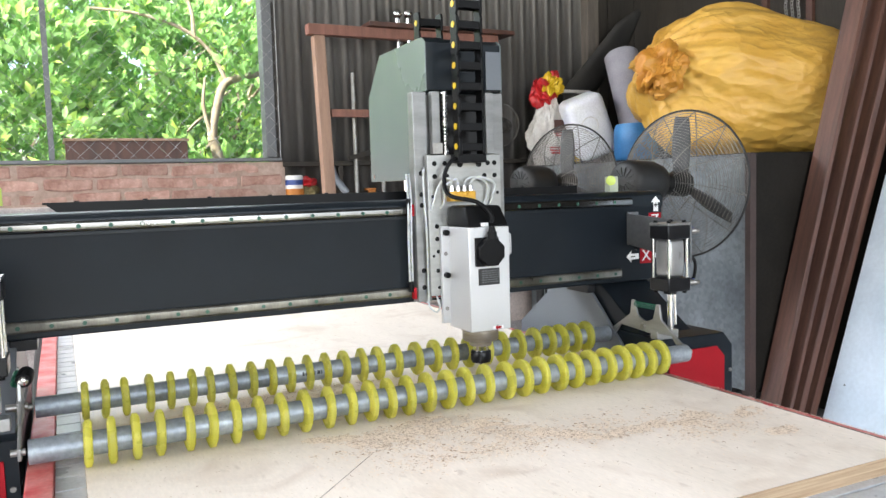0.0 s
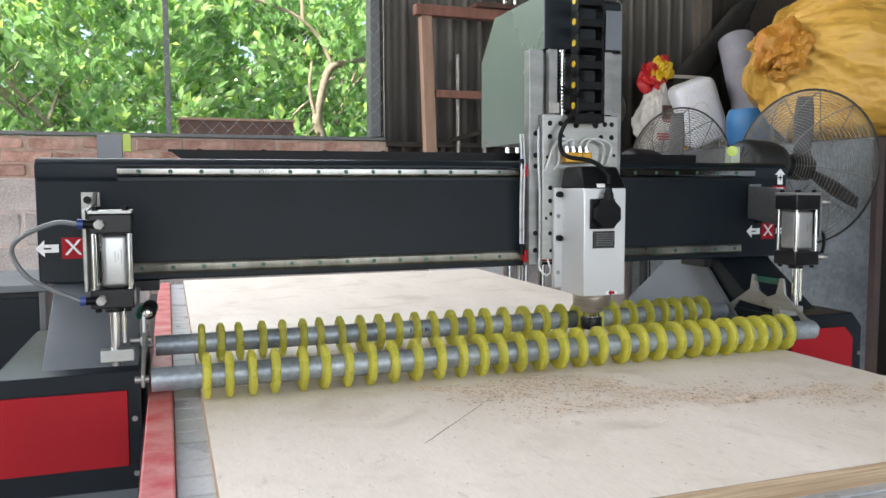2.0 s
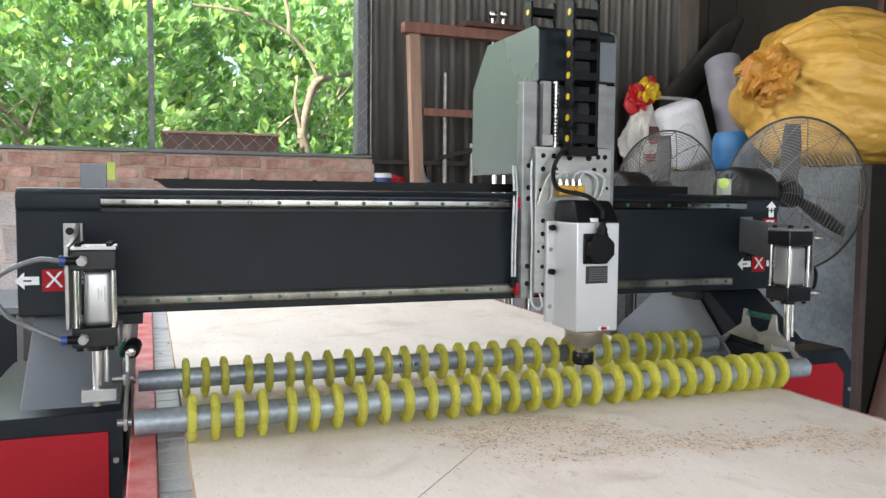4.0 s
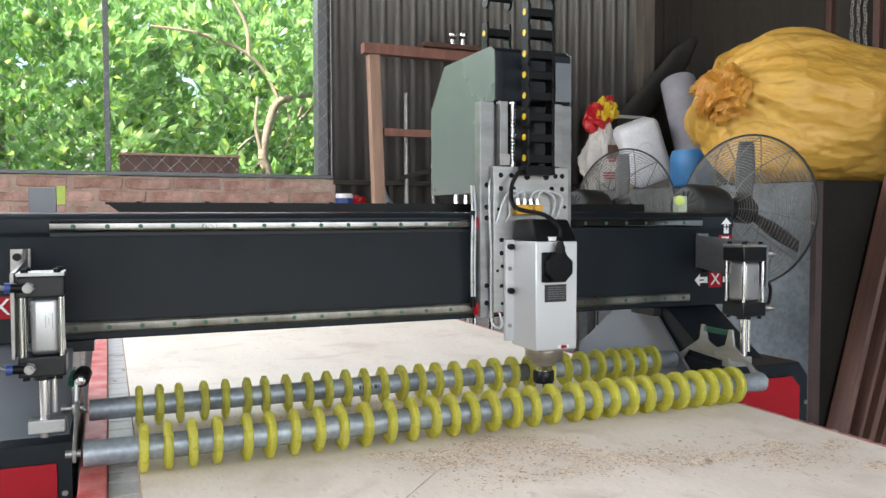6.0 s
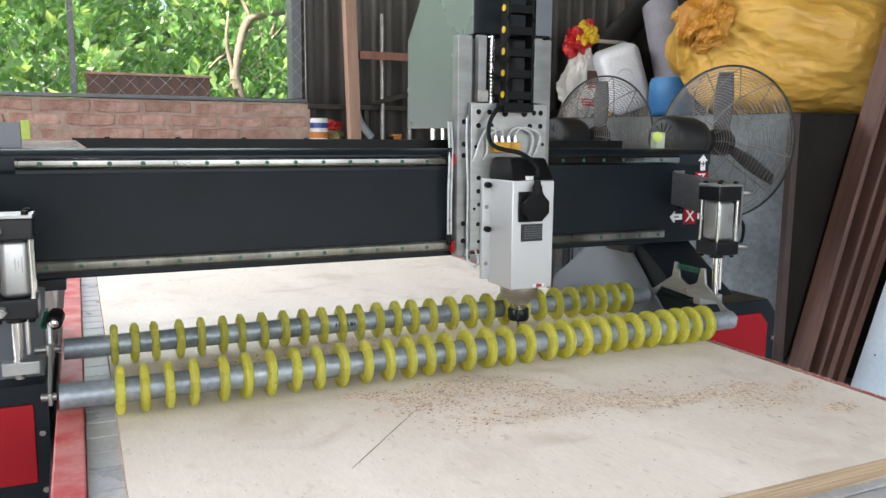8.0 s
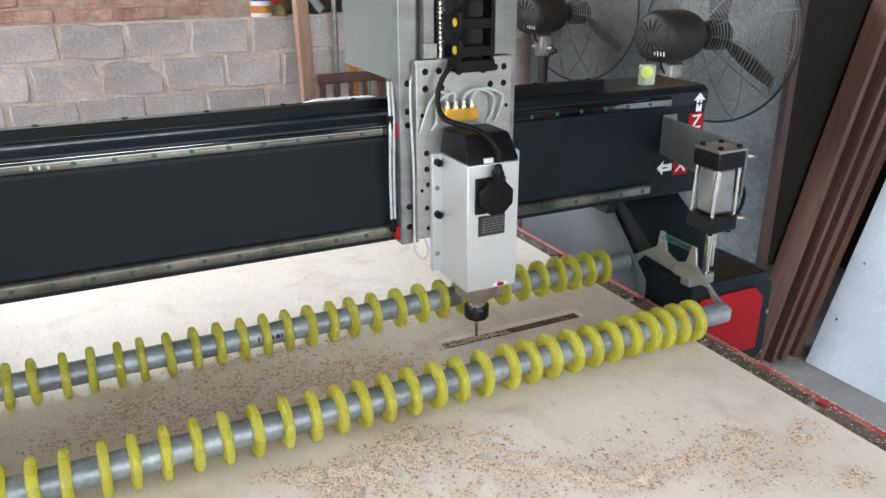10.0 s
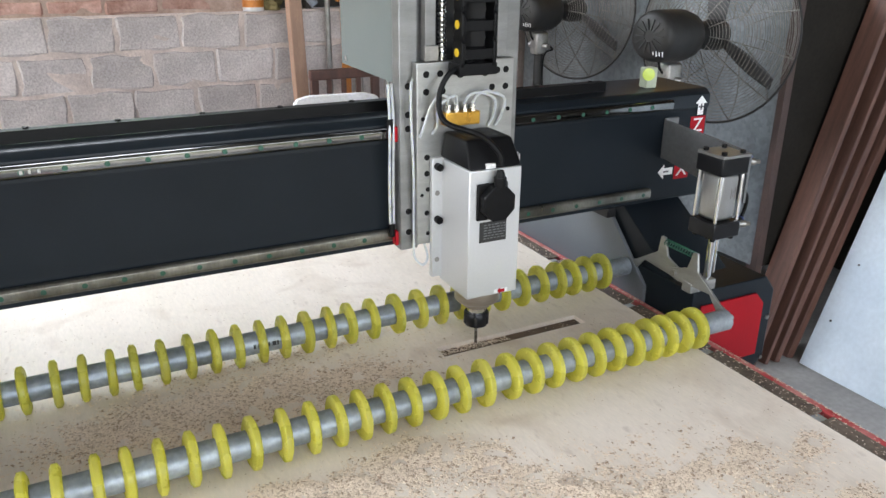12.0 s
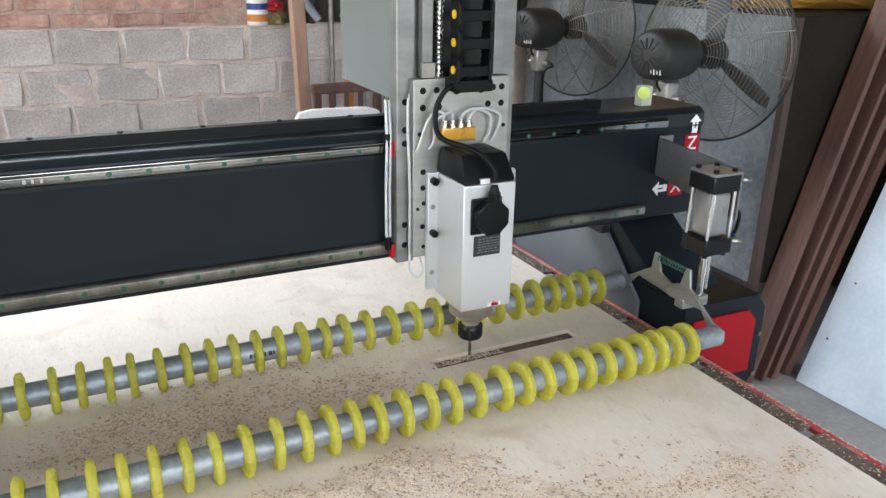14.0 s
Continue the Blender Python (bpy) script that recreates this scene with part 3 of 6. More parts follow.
front_xs = [0.010, 0.047, 0.085, 0.124, 0.172, 0.210, 0.252, 0.294, 0.336, 0.379, 0.425, 0.468, 0.508, 0.547, 0.587, 0.630, 0.674, 0.716, 0.762, 0.811, 0.852, 0.895, 0.940, 0.982, 1.024, 1.066, 1.108, 1.144, 1.179, 1.217]
rear_xs = [0.011, 0.048, 0.086, 0.133, 0.175, 0.218, 0.255, 0.300, 0.344, 0.386, 0.428, 0.470, 0.511, 0.554, 0.598, 0.638, 0.684, 0.735, 0.784, 0.830, 0.877, 0.925, 0.971, 1.019, 1.066, 1.110, 1.147, 1.188, 1.228]
RZ = P + 0.0395
roller("front_roller", 0.0, RZ, front_xs, -0.078, 1.300)
rear = roller("rear_roller", 0.30, RZ, rear_xs, -0.078, 1.300)
bm = B()
for k, w in enumerate((0.004, 0.003, 0.006, 0.004, 0.007, 0.003)):
    a0 = 0.452 + k * 0.0085
    pts = [(0.30 - 0.02065 * math.cos(t), RZ + 0.02065 * math.sin(t)) for t in (-0.12, 0.12, 0.3)]
    prism(bm, pts + [(0.2790 + 0.003, RZ + 0.001)], "x", a0, a0 + w)
part("stamped_print", bm, M["black_print"], rear, "dark stamped marks")["kind"] = "stuff"

# pivoting levers, springs and air cylinders at both ends
for side in (-1, 1):
    xp = -0.088 if side < 0 else 1.300
    s = -1 if side < 0 else 1
    for yb, yt, off in ((0.0, 0.098, 0.0), (0.30, 0.200, 0.0065)):
        k = 1 if yb == 0 else -1
        poly = [(yb - 0.012 * k, P + 0.030), (yb + 0.012 * k, P + 0.028), (yb + 0.05 * k, P + 0.072), (0.15 - 0.012 * k, P + 0.066), (0.15 + 0.010 * k, P + 0.070), (0.15 + 0.010 * k, P + 0.088), (0.15 - 0.02 * k, P + 0.098), (yt + 0.018 * k, P + 0.104), (yt + 0.006 * k, P + 0.142), (yt - 0.006 * k, P + 0.142), (yt - 0.012 * k, P + 0.105), (yb + 0.02 * k, P + 0.062), (yb - 0.014 * k, P + 0.050)]
        part("lever", prism(B(), poly, "x", xp + s * off, xp + s * (off + 0.0055), 0.001), M["alu"], cnc, "laser-cut aluminium lever")
    for y, z, e, r_ in ((0.15, 0.08, 0.03, 0.007), (0.0, 0.0415, 0.016, 0.006), (0.30, 0.0415, 0.016, 0.006)):
        part("pivot_bolt", cyl(B(), (xp - s * 0.006, y, P + z), (xp + s * e, y, P + z), r_, 12), M["dull_steel"], cnc)
    pts = []
    for i in range(97):
        t = i / 96
        a = t * 2 * math.pi * 12
        pts.append((xp + s * 0.010 + 0.0065 * math.cos(a), 0.105 + 0.09 * t, P + 0.132 + 0.0065 * math.sin(a)))
    part("spring", sweep(B(), pts, 0.0013, 5), M["green_spring"], cnc, "green coil spring")
    if side < 0:
        bm = B()
        lathe(bm, [(0.004, 0), (0.0125, 0.001), (0.0135, 0.004), (0.0135, 0.030), (0.0125, 0.033), (0.006, 0.0335)], (xp + 0.004, 0.090, P + 0.138), (0.15, 1, 0.25), 20)
        part("bumper", bm, M["black"], cnc, "black rubber bumper with a steel bolt")
        part("bumper_bolt", lathe(B(), [(0.001, -0.004), (0.006, -0.003), (0.0085, 0.0), (0.0085, 0.0015)], (xp + 0.0038, 0.0885, P + 0.1377), (0.15, 1, 0.25), 16), M["chrome"], cnc)
    # cylinder
    x0 = -0.174 if side < 0 else 1.316
    x1, y0, y1 = x0 + 0.070, 0.075, 0.145
    dz = 0.0 if side < 0 else 0.022
    acyl = part("air_cylinder", box(B(), x0 + (0.018 if side < 0 else 0.0085), x1 - 0.0085, y0 + 0.0085, y1 - 0.0085, 1.0345 + dz, 1.1295 + dz, 0.010, seg=4), M["cyl_alu"], cnc, "square aluminium air cylinder with black end caps")
    bm = B()
    for k, (w, h) in enumerate(((0.002, 0.020), (0.0015, 0.012), (0.002, 0.026))):
        box(bm, x0 + 0.040 + k * 0.005, x0 + 0.040 + k * 0.005 + w, y0 + 0.0081, y0 + 0.0084, 1.09 + dz - h / 2, 1.09 + dz + h / 2)
    part("cylinder_print", bm, M["dull_steel"], acyl, "small grey print")["kind"] = "stuff"
    for z0, z1 in ((1.130 + dz, 1.164 + dz), (1.001 + dz, 1.034 + dz)):
        cap = part("end_cap", box(B(), x0, x1, y0, y1, z0, z1, 0.003), M["black_metal"], acyl, "black anodised end cap")
    for dx in (0.0065, 0.0635):
        for dy in (0.0065, 0.0635):
            part("tie_rod", cyl(B(), (x0 + dx, y0 + dy, 1.034 + dz), (x0 + dx, y0 + dy, 1.130 + dz), 0.0035, 8), M["chrome"], acyl)
    bm = B()
    for dx in (0.011, 0.059):
        for dy in (0.011, 0.059):
            for zz, d in ((1.170 + dz, 1), (1.001 + dz, -1)):
                bm = B()
                hex_bolt(bm, (x0 + dx, y0 + dy, zz), (0, 0, d), 0.0055, 0.006)
                part("cap_screw", bm, M["black"], acyl)
    part("mount_plate", box(B(), x0, x1, y0, y1 + 0.0, 1.1642 + dz, 1.170 + dz, 0.001), M["alu"], acyl)
    part("piston_rod", cyl(B(), (x0 + 0.035, y0 + 0.035, 0.925), (x0 + 0.035, y0 + 0.035, 1.001 + dz), 0.008, 14), M["chrome"], acyl, "chromed piston rod")
    part("gland", cyl(B(), (x0 + 0.035, y0 + 0.035, 0.992 + dz), (x0 + 0.035, y0 + 0.035, 1.0008 + dz), 0.017, 16), M["black_metal"], acyl)
    part("guide_rod", cyl(B(), (x0 + 0.050, y0 + 0.035, 0.935), (x0 + 0.050, y0 + 0.035, 1.001 + dz), 0.004, 10), M["chrome"], acyl)
    ca, cb = (x0 + 0.010, x0 + 0.066) if side < 0 else (xp - 0.002, x1 - 0.02)
    part("clevis", box(B(), min(ca, cb), max(ca, cb), y0 + 0.022, y0 + 0.048, 0.903, 0.925, 0.002), M["alu"], acyl)
    bm = B()
    hex_bolt(bm, (x0 + 0.035, y0 + 0.035, 0.9028), (0, 0, -1), 0.008, 0.008)
    part("clevis_nut", bm, M["dull_steel"], acyl)
    # bracket to the beam
    if side < 0:
        bm = B()
        box(bm, x0 - 0.010, x0 - 0.004, 0.09, GY - 0.002, 1.03, 1.17, 0.001)
        box(bm, x0 - 0.034, x0 + 0.000, GY - 0.010, GY - 0.003, 1.10, 1.20, 0.001)
        prism(bm, [(0.12, 1.17), (GY - 0.002, 1.17), (GY - 0.002, 1.200), (0.30, 1.200), (0.27, 1.180)], "x", x0 - 0.0101, x0 - 0.0041)
    else:
        bm = B()
        prism(bm, [(0.08, 1.09), (0.15, 1.10), (GY - 0.004, 1.125), (GY - 0.004, 1.208), (0.16, 1.198), (0.08, 1.19)], "x", x1 + 0.003, x1 + 0.009)
        box(bm, x1 + 0.004, x1 + 0.040, GY - 0.010, GY - 0.003, 1.122, 1.212, 0.001)
    br = part("cylinder_bracket", bm, M["dull_steel"] if side < 0 else M["window_steel"], cnc, "bent steel mounting bracket")
    for z in (1.185, 1.115):
        bm = B()
        hex_bolt(bm, ((x0 - 0.022) if side < 0 else (x1 + 0.03), GY - 0.0101, z), (0, -1, 0), 0.0075, 0.008)
        part("bracket_bolt", bm, M["black"], br)
    # air fittings
    for z in (1.147 + dz, 1.0175 + dz):
        fx = x0 + 0.018 if side < 0 else x1 - 0.005
        d = Vector((0, -1, 0)) if side < 0 else Vector((1.5, -0.7, 0))
        o = Vector((fx, y0, z)) if side < 0 else Vector((x1, y0 + 0.03, z))
        bm = B()
        cyl(bm, o, o + d * 0.008, 0.009, 6)
        cyl(bm, o + d * 0.008, o + d * 0.020, 0.0075, 12)
        cyl(bm, o + d * 0.020, o + d * 0.026, 0.005, 6)
        part("air_fitting", bm, M["dull_steel"], acyl, "nickel flow control fitting")
        e = o + d * 0.012
        v = Vector((-1, -0.1, 0.05)) if side < 0 else Vector((0.6, 0.5, 0))
        bm = B()
        cyl(bm, e, e + v.normalized() * 0.024, 0.0075, 12)
        part("fitting_body", bm, M["black"], acyl)
        bm = B()
        cyl(bm, e + v.normalized() * 0.024, e + v.normalized() * 0.033, 0.0085, 12)
        part("release_ring", bm, M["blue"], acyl)
    bm = B()
    if side < 0:
        a = Vector((x0 - 0.012, y0 - 0.016, 1.148))
        b_ = Vector((x0 - 0.012, y0 - 0.016, 1.018))
        sweep(bm, bend([a, a + Vector((-0.035, -0.005, 0.003)), a + Vector((-0.085, 0.0, -0.018)), a + Vector((-0.105, 0.02, -0.045)), a + Vector((-0.085, 0.02, -0.085)), b_ + Vector((-0.05, 0.005, 0.025)), b_]), 0.0042, 8)
        part("air_hose", bm, M["hose"], acyl, "thin smoky air hose")
    else:
        a = Vector((x1 + 0.03, y0 + 0.04, 1.0175 + dz))
        sweep(bm, bend([a, a + Vector((0.018, 0.0, 0.012)), a + Vector((0.02, 0.0, 0.05)), a + Vector((0.0, 0.01, 0.068)), a + Vector((-0.02, 0.02, 0.07))]), 0.0042, 8)
        part("air_hose", bm, M["black"], acyl, "thin black air hose")

# Z carriage
PX0, PX1 = CX - 0.097, CX + 0.098
bm = B()
box(bm, CX - 0.120, CX - 0.085, 0.286, 0.318, 1.025, 1.52, 0.002)
box(bm, CX + 0.085, CX + 0.120, 0.286, 0.318, 1.025, 1.52, 0.002)
box(bm, CX - 0.0849, CX + 0.0849, 0.300, 0.312, 1.03, 1.515)
zax = part("z_carriage", bm, M["z_alu"], cnc, "milled aluminium vertical carriage")
part("face_plate", box(B(), PX0, PX1, 0.264, 0.284, 1.040, 1.372, 0.0015), M["alu"], zax, "drilled aluminium face plate")
for dx, z, r in ((0.018, 1.352, .006), (0.045, 1.352, .006), (0.085, 1.350, .008), (0.135, 1.350, .008), (0.160, 1.352, .006), (0.178, 1.352, .006), (0.018, 1.322, .006), (0.178, 1.322, .006), (0.05, 1.322, .006), (0.15, 1.322, .006),
                 (0.012, 1.275, .004), (0.185, 1.28, .004), (0.020, 1.205, .0055), (0.020, 1.175, .0055), (0.022, 1.145, .0045), (0.010, 1.135, .0035), (0.020, 1.10, .005), (0.022, 1.06, .004)):
    part("plate_hole", cyl(B(), (PX0 + dx, 0.270, z), (PX0 + dx, 0.2634, z), r, 14), M["black"], zax)
for z in (1.33, 1.28, 1.255, 1.10, 1.06):
    part("side_hole", cyl(B(), (CX - 0.104, 0.29, z), (CX - 0.104, 0.2855, z), 0.006, 12), M["black"], zax)
# guide screws above the plate; a black slab paints the shade of the recess
part("z_recess", box(B(), CX - 0.06, CX + 0.07, 0.290, 0.2995, 1.37, 1.514), M["black_metal"], zax)
bm = B()
pts = []
for i in range(150):
    a = i / 149 * 2 * math.pi * 18
    pts.append((CX - 0.042 + 0.007 * math.cos(a), 0.280 + 0.007 * math.sin(a), 1.375 + 0.145 * i / 149))
sweep(bm, pts, 0.0028, 5)
cyl(bm, (CX - 0.042, 0.280, 1.373), (CX - 0.042, 0.280, 1.52), 0.006, 10)
part("ball_screw", bm, M["chrome"], zax, "bright threaded ball screw")
for dx in (-0.068, 0.075):
    part("z_rail", box(B(), CX + dx - 0.010, CX + dx + 0.010, 0.270, 0.2895, 1.374, 1.52, 0.001), M["z_alu"], zax)
part("rail_block", box(B(), CX - 0.082, CX - 0.056, 0.262, 0.2695, 1.374, 1.40, 0.001), M["dull_steel"], zax)

# drive cover behind and above the carriage
hx0, hx1 = CX - 0.079, CX + 0.127
side_poly = [(0.300, 1.525), (0.300, 1.640), (0.318, 1.652), (0.595, 1.652), (0.690, 1.548), (0.690, 1.316), (0.368, 1.316), (0.368, 1.525)]
cov = part("drive_cover", prism(B(), side_poly, "x", hx0, hx0 + 0.003), M["grey_paint"], cnc, "grey painted sheet metal drive cover, foliage reflection tinted into its colour")
part("cover_side", prism(B(), side_poly, "x", hx1 - 0.003, hx1), M["grey_paint"], cov)
bm = B()
inner = [(0.304, 1.528), (0.301, 1.638), (0.319, 1.650), (0.593, 1.650), (0.688, 1.547), (0.688, 1.318), (0.371, 1.318), (0.371, 1.528)]
prism(bm, inner, "x", hx0 + 0.0031, hx1 - 0.0031)
part("cover_front", bm, M["charcoal"], cov, "charcoal front of the drive cover")
for y, z in ((0.385, 1.505), (0.385, 1.335), (0.655, 1.330)):
    part("cover_screw", cyl(B(), (hx0, y, z), (hx0 - 0.004, y, z), 0.006, 8), M["chrome"], cov)
part("cover_wing", box(B(), hx1 - 0.045, hx1 - 0.0035, 0.296, 0.2985, 1.530, 1.622, 0.001), M["leg_grey"], cov)

# spindle
sx0, sx1, sy0, sy1 = CX - 0.052, CX + 0.052, 0.150, 0.2605
sp = part("spindle", box(B(), sx0, sx1, sy0, sy1, 0.966, 1.204, 0.0025), M["silver"], cnc, "square silver air-cooled spindle motor")
part("mount_flange", box(B(), sx0 - 0.020, sx1 + 0.020, 0.2515, 0.2635, 0.975, 1.205, 0.0015), M["silver"], sp)
for z in (1.19, 1.09):
    for x in (sx0 - 0.010, sx1 + 0.010):
        bm = B()
        hex_bolt(bm, (x, 0.2515, z), (0, -1, 0), 0.007, 0.012)
        part("flange_bolt", bm, M["black"], sp)
for z in (1.14, 1.01):
    part("flange_hole", cyl(B(), (sx0 - 0.010, 0.254, z), (sx0 - 0.010, 0.2508, z), 0.005, 12), M["dull_steel"], sp)
bm = B()
r = bmesh.ops.create_cube(bm, size=1.0)
for v in r["verts"]:
    top = v.co.z > 0
    f = 0.72 if top else 1.0
    v.co = Vector((CX + v.co.x * 0.106 * (0.86 if top else 1), (sy0 + sy1) / 2 + v.co.y * 0.1125 * f + (0.012 if top else 0), 1.2045 if not top else 1.252))
bmesh.ops.bevel(bm, geom=bm.edges[:], offset=0.006, segments=3, affect="EDGES", profile=0.5)
cap = part("fan_cap", bm, M["black"], sp, "black plastic fan cap with vents")
bm = B()
for k in range(9):
    box(bm, CX - 0.03, CX + 0.03, 0.190 + k * 0.0065, 0.1935 + k * 0.0065, 1.2515, 1.2528)
part("vent", bm, M["black_print"], cap)
part("cap_label", box(B(), CX - 0.020, CX - 0.002, sy0 - 0.001, sy0 + 0.01, 1.2055, 1.214), M["white_print"], cap)
# junction box with gland and cable
jx, jz = CX - 0.004, 1.148
o8 = [(jx + 0.033 * math.cos(math.pi / 8 + k * math.pi / 4), jz + 0.033 * math.sin(math.pi / 8 + k * math.pi / 4)) for k in range(8)]
jb = part("junction_box", prism(B(), o8, "y", sy0 - 0.024, sy0 - 0.006, 0.0015), M["black"], sp, "black octagonal plug housing")
part("box_base", box(B(), jx - 0.034, jx + 0.026, sy0 - 0.006, sy0 - 0.0002, jz - 0.033, jz + 0.033, 0.002), M["black"], jb)
bm = B()
cyl(bm, (jx + 0.002, sy0 - 0.018, jz + 0.030), (jx + 0.002, sy0 - 0.018, jz + 0.046), 0.011, 10)
cyl(bm, (jx + 0.002, sy0 - 0.018, jz + 0.046), (jx + 0.002, sy0 - 0.018, jz + 0.058), 0.009, 14, 0.006)
part("cable_gland", bm, M["black"], jb)
nm = part("name_plate", box(B(), jx - 0.026, jx + 0.028, sy0 - 0.0014, sy0 - 0.0002, 1.072, 1.110), M["black_print"], sp, "black rating plate with worn small print")
bm = B()
rg = random.Random(9)
for row in range(6):
    x = jx - 0.018
    while x < jx + 0.024:
        w = rg.uniform(0.003, 0.009)
        box(bm, x, min(x + w, jx + 0.027), sy0 - 0.0019, sy0 - 0.0015, 1.103 - row * 0.005, 1.1052 - row * 0.005)
        x += w + 0.0025
part("small_print", bm, M["window_steel"], nm)
lb = part("direction_label", box(B(), CX + 0.004, CX + 0.032, sy0 - 0.0012, sy0 - 0.0002, 0.969, 0.976), M["white_print"], sp)
bm = B()
arrow(bm, CX + 0.018, sy0 - 0.0013, 0.9725, 0.008, "left")
part("red_arrow", bm, M["red"], lb)
part("nose", lathe(B(), [(0.046, 0.0), (0.046, -0.003), (0.0425, -0.005), (0.0425, -0.026), (0.040, -0.029), (0.0265, -0.030), (0.0265, -0.040), (0.025, -0.042)], (CX, 0.205, 0.966), (0, 0, 1), 32), M["nose_steel"], sp, "turned steel spindle nose")
part("collet_shaft", cyl(B(), (CX, 0.205, 0.912), (CX, 0.205, 0.9245), 0.0185, 24), M["chrome"], sp)
bm = lathe(B(), [(0.010, -0.030), (0.0215, -0.028), (0.0240, -0.020), (0.0240, -0.003), (0.0215, 0.0)], (CX, 0.205, 0.912), (0, 0, 1), 24)
part("collet_nut", bm, M["black_metal"], sp, "blackened collet nut")
for k in range(6):
    a0 = k * math.pi / 3
    c0 = Vector((CX + 0.0236 * math.cos(a0), 0.205 + 0.0236 * math.sin(a0), 0.890))
    part("nut_slot", box(B(), -0.0022, 0.0022, -0.0022, 0.0022, 0, 0.016, m=Matrix.Translation(c0) @ pose(0, 0, 0, 0, 0, math.degrees(a0))), M["black_print"], sp)
part("cutter", cyl(B(), (CX, 0.205, 0.839), (CX, 0.205, 0.8815), 0.003, 10), M["steel"], sp, "slim steel milling cutter")

# brass air manifold and tubes
mb = part("manifold", box(B(), CX - 0.050, CX + 0.018, 0.242, 0.2638, 1.262, 1.286, 0.002), M["brass"], zax, "brass air manifold with fittings")
bm = B()
for k in range(4):
    x = CX - 0.042 + k * 0.0165
    cyl(bm, (x, 0.252, 1.286), (x, 0.252, 1.291), 0.0065, 6)
    cyl(bm, (x, 0.252, 1.291), (x, 0.252, 1.299), 0.0058, 10)
part("manifold_fittings", bm, M["chrome"], mb)
for k in range(4):
    bm = B()
    x = CX - 0.042 + k * 0.0165
    if k < 2:
        q = [(x, 0.252, 1.298), (x - 0.004, 0.248, 1.314), (x - 0.020, 0.250, 1.315 - 0.006 * k), (x - 0.034, 0.254, 1.295), (x - 0.045 + 0.01 * k, 0.257, 1.262), (x - 0.05 + 0.008 * k, 0.263, 1.243 + 0.004 * k)]
    else:
        q = [(x, 0.252, 1.298), (x + 0.006, 0.248, 1.312), (x + 0.026, 0.246, 1.318), (x + 0.052 + 0.004 * k, 0.250, 1.303), (x + 0.062, 0.256, 1.272), (x + 0.054, 0.262, 1.252)]
    part("air_tube", sweep(B(), bend(q), 0.0026, 6), M["white_tube"], zax, "thin translucent air tube")
part("air_tube", sweep(B(), bend([(CX - 0.094, 0.286, 1.345), (CX - 0.105, 0.270, 1.33), (CX - 0.106, 0.268, 1.28), (CX - 0.100, 0.272, 1.18), (CX - 0.098, 0.276, 1.05), (CX - 0.104, 0.26, 1.02), (CX - 0.092, 0.25, 1.005), (CX - 0.078, 0.258, 1.015), (CX - 0.080, 0.27, 1.04)]), 0.0024, 6), M["white_tube"], zax)
for dx in (0.0, 0.007):
    part("air_tube", sweep(B(), bend([(CX - 0.128 + dx, 0.318, 1.33), (CX - 0.133 + dx, 0.30, 1.26), (CX - 0.136 + dx, 0.298, 1.17), (CX - 0.134 + dx, 0.302, 1.075)]), 0.0026, 6), M["white_tube"], zax)
for z in (1.228, 1.030):
    part("bearing_block", box(B(), CX - 0.126, CX + 0.122, 0.296, 0.3125, z + 0.002, z + 0.030, 0.002), M["red"], zax, "linear bearing block with red end seals")
    bm = B()
    cyl(bm, (CX - 0.131, 0.303, z + 0.02), (CX - 0.131, 0.303, z + 0.044), 0.006, 10)
    part("grease_fitting", bm, M["black"], zax)

# spindle cable
part("spindle_cable", sweep(B(), bend([(jx + 0.002, sy0 - 0.018, 1.214), (jx + 0.000, 0.135, 1.235), (jx - 0.022, 0.160, 1.262), (jx - 0.062, 0.215, 1.278), (CX - 0.068, 0.235, 1.318), (CX - 0.050, 0.235, 1.355), (CX - 0.015, 0.24, 1.368), (CX + 0.005, 0.245, 1.378)]), 0.0050, 10), M["black"], zax, "thick black spindle cable")

# cable drag chain: links along an up-and-over path
chain = part("cable_chain", box(B(), CX - 0.036, CX + 0.038, 0.222, 0.2635, 1.352, 1.372, 0.001), M["black"], cnc, "black plastic cable drag chain")
PITCH = 0.0465
path = []
z = 1.388
while z < 1.80:
    path.append((0.236, z, 0.0))
    z += PITCH
R = 0.105
for k in range(1, 8):
    a = math.pi * k / 8
    path.append((0.236 + R - R * math.cos(a), z - PITCH + R * math.sin(a), a))
zt = z - PITCH
z = zt - PITCH
while z > 1.66:
    path.append((0.236 + 2 * R, z, math.pi))
    z -= PITCH
bl = B()
for x in (-0.034, 0.028):
    prism(bl, [(-0.013, -0.024), (0.013, -0.024), (0.0165, -0.014), (0.0165, 0.019), (0.010, 0.027), (-0.010, 0.027), (-0.0165, 0.019), (-0.0165, -0.014)], "x", x, x + 0.006, 0.0008)
for y in (-0.0150, 0.0110):
    box(bl, -0.028, 0.028, y, y + 0.004, -0.009, 0.009, 0.001, seg=1)
box(bl, -0.031, -0.026, -0.0168, -0.0150, -0.012, 0.016, 0.0008, seg=1)
link_me = mesh_from("link", bl, M["black"])
dot_bm = B()
cyl(dot_bm, (-0.0341, 0, 0.002), (-0.0356, 0, 0.002), 0.0074, 14)
yellow_dot = surf("yellow_plug", (0.72, 0.50, 0.02), None, 0.45, bump=0.0)
dot_me = mesh_from("yellow_plug", dot_bm, yellow_dot)
